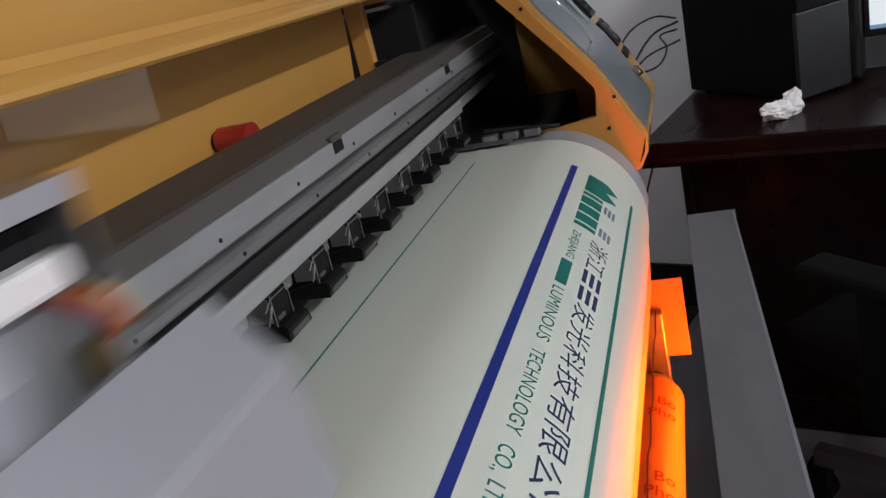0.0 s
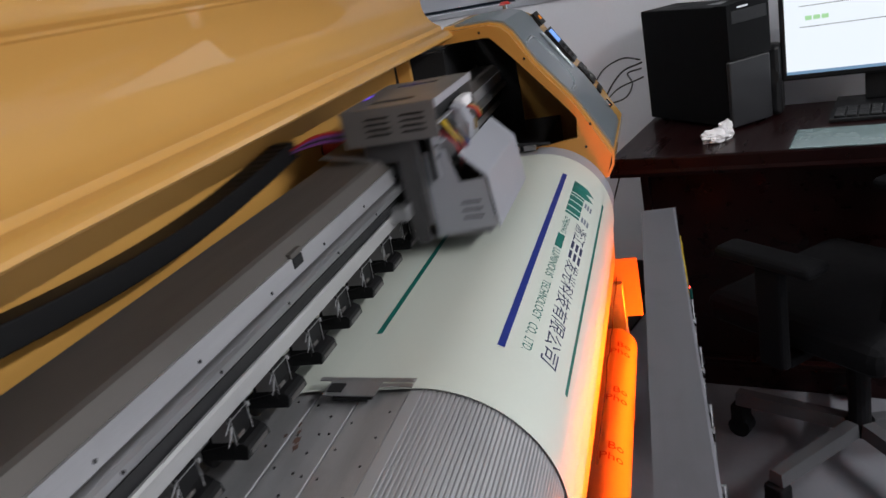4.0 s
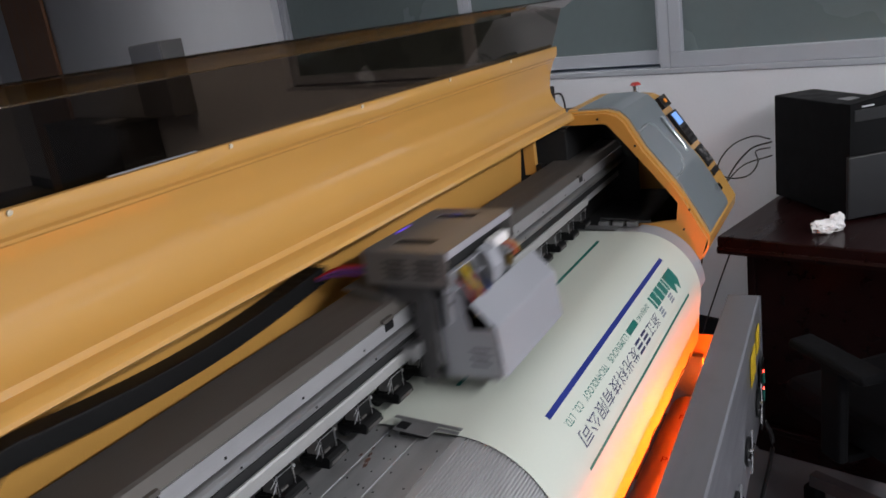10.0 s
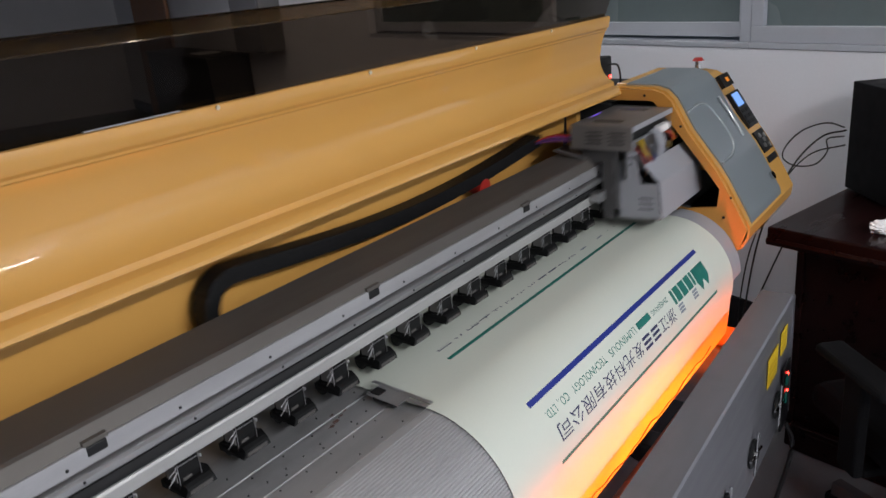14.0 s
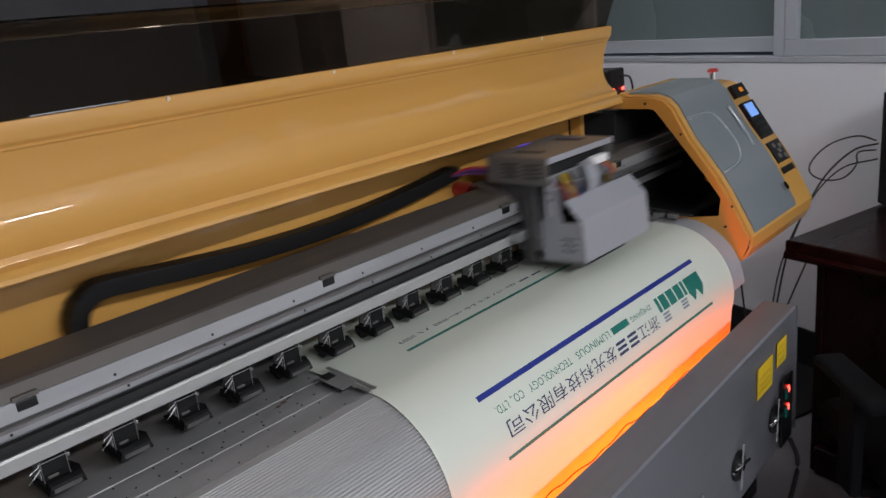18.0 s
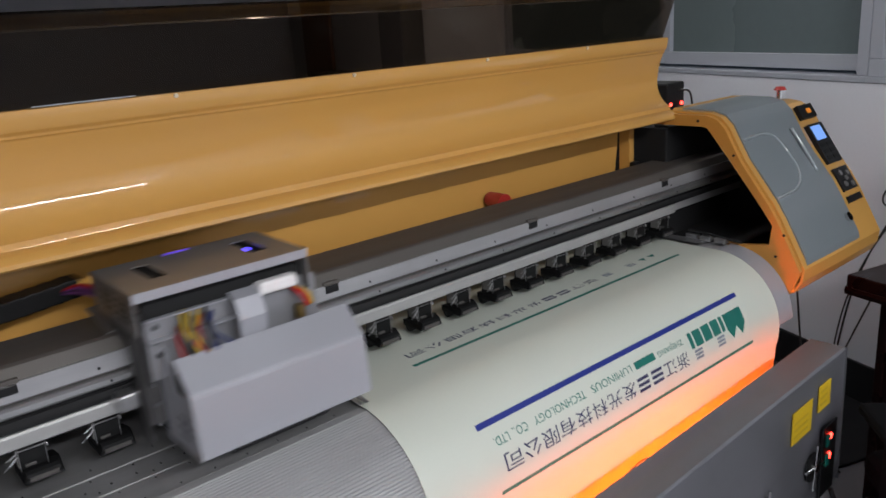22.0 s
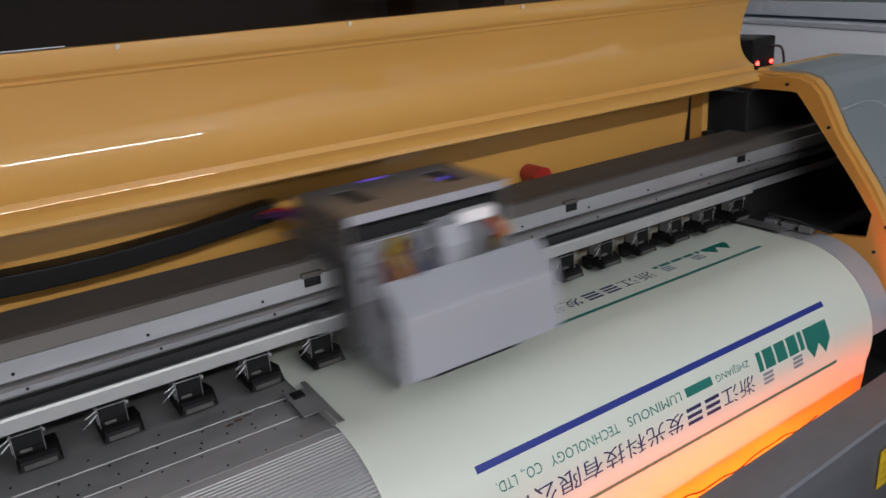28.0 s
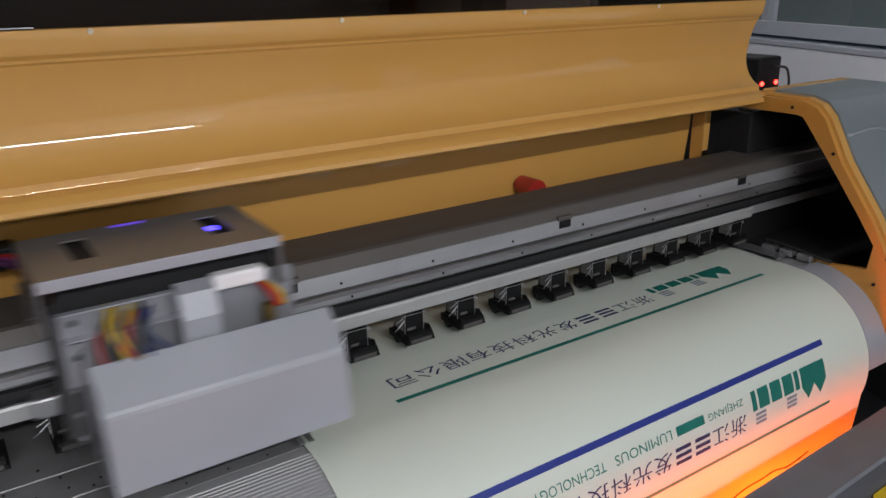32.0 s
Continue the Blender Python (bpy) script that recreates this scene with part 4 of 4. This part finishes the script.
def take_up_roll():
    r = thing("take_up_roll", "roll of printed liner paper on the take-up bar", "paper roll")
    y, z, rad = -0.265, 0.42, 0.052
    part("paper", rod((-1.0, y, z), (0.90, y, z), rad, seg=40), ORANGELIT, r, "pale liner paper with the orange glow in its colour", smooth=True)
    part("core", rod((-1.12, y, z), (1.02, y, z), 0.02, seg=16), BLACK, r)
    part("end_flange", rod((0.905, y, z), (0.93, y, z), 0.04, seg=24), STEEL, r)
    for x in (-1.08, 0.98):
        part("bracket", block(x - 0.01, x + 0.01, y - 0.03, y + 0.16, z - 0.05, z + 0.14, 0.004), STEEL, r)
    for i in range(7):
        x = -0.42 + i * 0.2
        for word, size, a0, up in (("Bo", 0.032, 1.35, 0.034), ("Pho", 0.032, 1.62, 0.0)):
            bm = lettering(word, size)
            for v in bm.verts:
                a = a0 - v.co.x / rad
                v.co = Vector((x + up + v.co.y, y - (rad + 0.0006) * math.cos(a), z + (rad + 0.0006) * math.sin(a)))
            part("liner_print", bm, LINERINK, r)
    return r


# ---------- desk corner ----------
def desk():
    d = thing("desk", "dark glossy mahogany desk against the wall", "desk", at=(1.433, -0.258, 0), rz=-104.8)
    part("top", block(0, 1.0, 0, 0.54, 0.715, 0.755, 0.006), MAHOG, d, "polished dark desk top")
    part("edge_moulding", along_x([(-0.004, 0.70), (-0.008, 0.712), (-0.004, 0.722), (0.02, 0.7145), (0.02, 0.70)], 0.002, 1.0), MAHOG, d)
    part("front_panel", block(0.10, 0.98, 0.05, 0.075, 0.08, 0.714, 0.003), MAHOG, d, "dark front panel")
    part("side_panel", block(0.075, 0.0995, 0.045, 0.52, 0.0, 0.714, 0.003), MAHOG, d)
    part("plinth", block(0.0998, 0.98, 0.03, 0.08, 0.0, 0.079, 0.006), MAHOG, d, "moulded plinth")
    part("plinth_rail", block(0.0998, 0.98, 0.022, 0.049, 0.08, 0.10, 0.004), MAHOG, d)
    part("side_panel", block(0.9805, 0.9995, 0.045, 0.52, 0.0, 0.714, 0.003), MAHOG, d)


def computer():
    c = thing("computer_tower", "black computer tower standing on the desk", "computer", at=(1.592, -0.622, 0.755), rz=37.4)
    part("case", block(0.012, 0.395, -0.150, 0.0, 0.008, 0.362, 0.004), TOWERB, c)
    part("front", block(-0.004, 0.0115, -0.152, 0.002, 0.006, 0.205, 0.006), TOWERF, c, "glossy black front lower half")
    part("front_upper", along_x([(0.002, 0.2065), (0.002, 0.364), (-0.152, 0.380), (-0.152, 0.2065)], -0.008, 0.045), TOWERB, c)
    part("drive_slot", block(-0.0092, -0.0078, -0.142, -0.012, 0.31, 0.345, 0.001), BLACK, c)
    part("badge", block(-0.0092, -0.0078, -0.075, -0.035, 0.351, 0.356), CHROME, c)
    part("top_label", block(0.06, 0.13, -0.10, -0.05, 0.3622, 0.3632), STEEL, c)
    for x in (0.03, 0.34):
        for y in (-0.15, -0.015):
            part("foot", rod((x, y, 0), (x, y, 0.0085), 0.01, seg=10), RUBBER, c)


def monitor():
    m = thing("monitor", "black flat monitor showing a bright white window", "monitor", at=(1.725, -0.790, 0.755), rz=-104.8)
    part("bezel", block(-0.012, 0.52, 0.0, 0.035, 0.098, 0.430, 0.006), BLACK, m)
    s = part("screen", block(0.004, 0.504, -0.0015, 0.001, 0.116, 0.416), SCREEN, m, "bright white screen")
    part("taskbar", block(0.004, 0.504, -0.0025, -0.0016, 0.116, 0.125), glow("taskbar_blue", (0.25, 0.45, 0.7), 0.6), s)
    g = glow("screen_green", (0.45, 0.82, 0.42), 0.8)
    for i in range(3):
        part("screen_mark", block(0.06 + i * 0.022, 0.078 + i * 0.022, -0.0025, -0.0016, 0.272, 0.284), g, s)
    for z in (0.252, 0.312):
        part("screen_line", block(0.045, 0.40, -0.0025, -0.0016, z, z + 0.002), glow("screen_grey", (0.3, 0.3, 0.35), 0.5), s)
    part("neck", block(0.21, 0.28, 0.036, 0.06, 0.015, 0.2, 0.004), BLACK, m)
    part("stand", block(0.13, 0.36, -0.04, 0.11, 0.0, 0.014, 0.004), BLACK, m)
    k = thing("keyboard", "black keyboard on the desk", "keyboard", at=(1.53, -0.87, 0.755), rz=-104.8)
    part("base", block(0, 0.42, 0, 0.14, 0, 0.012, 0.003), BLACK, k)
    for r in range(4):
        for i in range(13):
            part("key", block(0.012 + i * 0.0305, 0.039 + i * 0.0305, 0.012 + r * 0.03, 0.038 + r * 0.03, 0.0125, 0.019, 0.002, seg=1), RUBBER, k)
    t = part("desk_mat", block(0, 0.46, 0, 0.19, 0.0005, 0.004, 0.001), mat("mat_grey_green", (0.16, 0.22, 0.22), 0.25, vary=0.1), None, "grey-green translucent desk mat")
    t.matrix_basis = pose(1.307, -0.735, 0.755, 0, 0, -104.8)
    tagged(t, category="mat")
    b = thing("speaker", "small dark speaker beside the computer tower", "speaker", at=(1.715, -0.745, 0.755), rz=-104.8)
    part("body", block(-0.045, 0.030, 0, 0.075, 0, 0.215, 0.014), BLACK, b)
    part("cone", rod((0, -0.0005, 0.12), (0, 0.004, 0.12), 0.026, seg=20), RUBBER, b)


def crumpled(name, at, size, label):
    lobes = []
    for dx, dy, w, h, up in ((-0.25, 0.0, 0.85, 0.75, 0.55), (0.45, -0.1, 0.42, 1.15, 0.9), (0.1, 0.2, 0.6, 0.6, 0.5)):
        one = bmesh.new()
        bmesh.ops.create_icosphere(one, subdivisions=4, radius=1)
        for v in one.verts:
            q = v.co.copy()
            f = 1 + 0.4 * noise.noise(q * 1.6 + Vector((3 + dx * 9, 1, 7))) + 0.26 * abs(noise.noise(q * 3.7 + Vector((dx, 0, 0)))) - 0.16 * abs(noise.noise(q * 8))
            v.co = Vector(((dx + q.x * w * f) * size[0], (dy + q.y * w * f) * size[1], max((q.z * f * h + up) * size[2], 0)))
        lobes.append(one)
    bm = join(*lobes)
    ob = part(name, bm, TISSUE, None, label)
    ob.matrix_basis = pose(*at, 0, 0, -60)
    return tagged(ob, category="tissue")


def chair():
    c = thing("office_chair", "black swivel office chair with arms and castors", "chair", at=(0.995, -0.825, 0), rz=42)
    for i in range(5):
        a = radians(72 * i + 20)
        x, y = math.cos(a), math.sin(a)
        leg = part("leg", along_x([(-0.02, 0.10), (0.02, 0.10), (0.016, 0.135), (-0.016, 0.135)], 0.03, 0.31), CHAIRLEG, c, "dark grey base leg")
        leg.matrix_basis = pose(0, 0, 0, 0, 0, 72 * i + 20)
        w = part("castor", rod((0.305, -0.022, 0.03), (0.305, 0.022, 0.03), 0.03, seg=16), SEATM, c)
        w.matrix_basis = pose(0, 0, 0, 0, 0, 72 * i + 20)
        part("castor_fork", block(0.285, 0.325, -0.026, 0.026, 0.045, 0.099, 0.006), SEATM, w)
    part("column", rod((0, 0, 0.09), (0, 0, 0.40), 0.026, seg=16), SEATM, c)
    part("mechanism", block(-0.12, 0.12, -0.1, 0.1, 0.38, 0.42, 0.01), SEATM, c)
    part("seat", block(-0.23, 0.25, -0.24, 0.24, 0.42, 0.50, 0.035, seg=3), SEATM, c, "black padded seat")
    part("backrest", along_x(shell([(-0.21, 0.56), (-0.24, 0.75), (-0.25, 0.95), (-0.29, 1.02)], 0.03), -0.22, 0.22), SEATM, c, "black mesh backrest").matrix_basis = pose(0, 0, 0, 0, 0, -90)
    part("back_strut", block(-0.27, -0.21, -0.03, 0.03, 0.40, 0.70, 0.01), SEATM, c)
    for s in (-1, 1):
        part("armrest", block(-0.12, 0.13, s * 0.27 - 0.035, s * 0.27 + 0.035, 0.645, 0.672, 0.012, seg=3), SEATM, c, "black padded armrest")
        part("arm_post", block(-0.035, 0.035, s * 0.275 - 0.013, s * 0.275 + 0.013, 0.40, 0.6445, 0.008), SEATM, c)
        part("arm_bracket", block(-0.03, 0.03, min(s * 0.1, s * 0.26), max(s * 0.1, s * 0.26), 0.395, 0.418, 0.005), SEATM, c)


def adapter():
    a = thing("adapter_box", "small black power box with two red lights", "power box", at=(1.250, 0.195, 1.1855))
    part("case", block(0, 0.09, 0, 0.11, 0, 0.094, 0.006), BLACK, a)
    for x in (0.018, 0.073):
        part("red_light", rod((x, 0.001, 0.033), (x, -0.003, 0.033), 0.005, seg=10), LEDRED, a, "lit red indicator")
    part("lead", tube([(0.06, 0.0, 0.07), (0.075, -0.022, 0.068), (0.08, -0.03, 0.04), (0.085, -0.028, 0.004)], 0.003), CABLE, a, smooth=True)


def far_wall_things():
    c = thing("wall_cabinet", "dark grey metal box mounted on the white wall", "wall cabinet")
    c.matrix_basis = WALL
    part("body", block(4.12, 4.80, 0.001, 0.19, 1.05, 1.66, 0.004), CARGREY, c)
    part("door", block(4.13, 4.79, 0.1905, 0.202, 1.06, 1.65, 0.003), CABGREY, c, "grey front door")
    d = thing("low_cabinet", "long dark cabinet standing against the far wall", "cabinet")
    d.matrix_basis = WALL
    part("carcass", block(5.0, 7.2, 0.02, 0.42, 0.08, 0.98, 0.004), CABDARK, d)
    part("top", block(4.98, 7.22, 0.015, 0.44, 0.981, 1.01, 0.004), CABDARK, d)
    part("plinth", block(5.04, 7.16, 0.04, 0.38, 0.0, 0.0795), DADO, d)
    p = part("paper_pile", block(5.5, 5.8, 0.12, 0.34, 1.0105, 1.022, 0.002), TISSUE, None, "pile of white paper on the dark cabinet")
    p.matrix_basis = WALL
    tagged(p, category="paper")


def floor_shade():
    # thin dark sheet added to deepen the shadow of printer and desk on the floor
    m = part("floor_shade", block(-0.8, 0.65, 0.02, 1.02, 0.0005, 0.010, 0.003), DADO, None, "dark sheet for the shade on the floor behind the printer")
    m.matrix_basis = WALL
    tagged(m, category="mat")


def cables():
    runs = [
        [(1.930, -0.365, 0.96), (1.92, -0.31, 0.975), (1.86, -0.25, 0.96), (1.80, -0.215, 0.92), (1.785, -0.21, 0.88), (1.79, -0.25, 0.855), (1.79, -0.31, 0.865), (1.83, -0.335, 0.90), (1.90, -0.32, 0.925), (1.930, -0.365, 0.93)],
        [(1.935, -0.37, 0.95), (1.93, -0.29, 0.92), (1.84, -0.22, 0.82), (1.78, -0.15, 0.6), (1.73, -0.12, 0.3), (1.70, -0.1, 0.014)],
        [(1.935, -0.37, 0.90), (1.92, -0.26, 0.86), (1.86, -0.18, 0.74), (1.84, -0.10, 0.5), (1.82, -0.08, 0.2), (1.75, -0.15, 0.014)],
        [(1.505, -0.05, 0.90), (1.56, -0.06, 0.7), (1.56, -0.1, 0.4), (1.60, -0.14, 0.1), (1.66, -0.2, 0.004)],
        [(1.60, -0.29, 0.70), (1.60, -0.22, 0.5), (1.58, -0.16, 0.3), (1.62, -0.1, 0.004)],
    ]
    for i, r in enumerate(runs):
        ob = part("cable", tube(r, 0.0026 + 0.0005 * (i % 2), seg=8, steps=8), CABLE, None, "loose black cable hanging by the wall", smooth=True)
        tagged(ob, category="cable", group="cables")


# ---------- what moves ----------
CARRIAGE = [
    (0.0, -0.13), (0.4, 0.25), (0.8, 0.67), (1.2, 1.03), (1.4, 1.10), (1.6, 1.04), (2.0, 0.62), (2.5, 0.12), (2.95, -0.25), (3.1, -0.262), (3.3, -0.2),
    (3.7, 0.18), (4.2, 0.68), (4.5, 0.93), (4.75, 1.02), (5.0, 0.80), (5.5, 0.26), (6.0, -0.245), (6.2, -0.265), (6.5, -0.18), (7.0, 0.378), (7.5, 0.86),
    (7.85, 1.09), (8.0, 1.04), (8.5, 0.53), (9.0, 0.002), (9.35, -0.255), (9.5, -0.25), (10.0, 0.173), (10.5, 0.70), (10.9, 1.09), (11.05, 1.10), (11.5, 0.74), (12.0, 0.253),
    (12.5, -0.23), (12.65, -0.262), (13.0, -0.059), (13.5, 0.45), (14.0, 0.96), (14.2, 1.09), (14.4, 1.02), (14.9, 0.48), (15.5, -0.121), (15.75, -0.26), (16.0, -0.228),
    (16.5, 0.26), (17.0, 0.819), (17.3, 1.08), (17.5, 1.07), (18.0, 0.655), (18.5, 0.12), (18.9, -0.25), (19.05, -0.262), (19.5, 0.096), (20.0, 0.62), (20.4, 1.05), (20.6, 1.09),
    (21.0, 0.86), (21.5, 0.29), (22.0, -0.227), (22.2, -0.262), (22.5, -0.123), (23.0, 0.459), (23.5, 0.93), (23.75, 1.09), (24.0, 1.02), (24.5, 0.49), (25.0, -0.05), (25.3, -0.255),
    (25.45, -0.25), (26.0, 0.26), (26.5, 0.789), (26.85, 1.09), (27.05, 1.11), (27.5, 0.72), (28.0, 0.146), (28.4, -0.22), (28.6, -0.262), (29.0, 0.03), (29.5, 0.56),
    (30.0, 1.06), (30.2, 1.11), (30.4, 1.05), (31.0, 0.397), (31.5, -0.13), (31.72, -0.26), (32.0, -0.175),
]
FEED = [(0.0, -0.060), (5.0, -0.049), (8.0, -0.0385), (11.0, -0.031), (13.0, -0.0235), (17.0, -0.0165), (19.0, -0.010), (21.0, -0.0046), (24.0, -0.001), (26.5, 0.0045), (28.0, 0.0095), (30.0, 0.016), (32.0, 0.0205)]
FEED_FLAT = [(0.0, -0.0475), (0.4, -0.0475), (1.1, -0.0405), (5.0, -0.0345), (8.0, -0.0235), (11.0, -0.017), (13.0, -0.0085), (17.0, -0.006), (19.0, -0.0015), (21.0, 0.002), (24.0, 0.010), (26.5, 0.0155), (28.0, 0.0215), (30.0, 0.0275), (32.0, 0.033)]

TRAVEL = [(t, round(x - 0.022, 4)) for t, x in CARRIAGE]


def motions():
    walk(CARRIAGE_OB, [(t, pose(x, 0, 0)) for t, x in TRAVEL])
    ts, xs = [t for t, _ in TRAVEL], [x for _, x in TRAVEL]
    times = [i * 0.2 for i in range(161)]
    for ob, s in LINKS:
        walk(ob, [(t, chain_place(float(np.interp(t, ts, xs)), s)) for t in times])
    walk(BLUE_OB, [(t, pose(0, ARC_Y, ARC_Z, math.degrees(d / ARC_R), 0, 0)) for t, d in FEED])
    walk(GREEN_OB, [(t, pose(0, -d, 0)) for t, d in FEED_FLAT])


room()
PRINTER = printer()
CARRIAGE_OB = carriage(PRINTER)
LINKS = chain(PRINTER)
FILM, BLUE_OB, GREEN_OB = film()
dryer()
take_up_roll()
desk()
computer()
monitor()
crumpled("tissue", (1.50, -0.575, 0.755), (0.05, 0.038, 0.027), "crumpled white tissue on the desk")
chair()
adapter()
floor_shade()
far_wall_things()
cables()
motions()
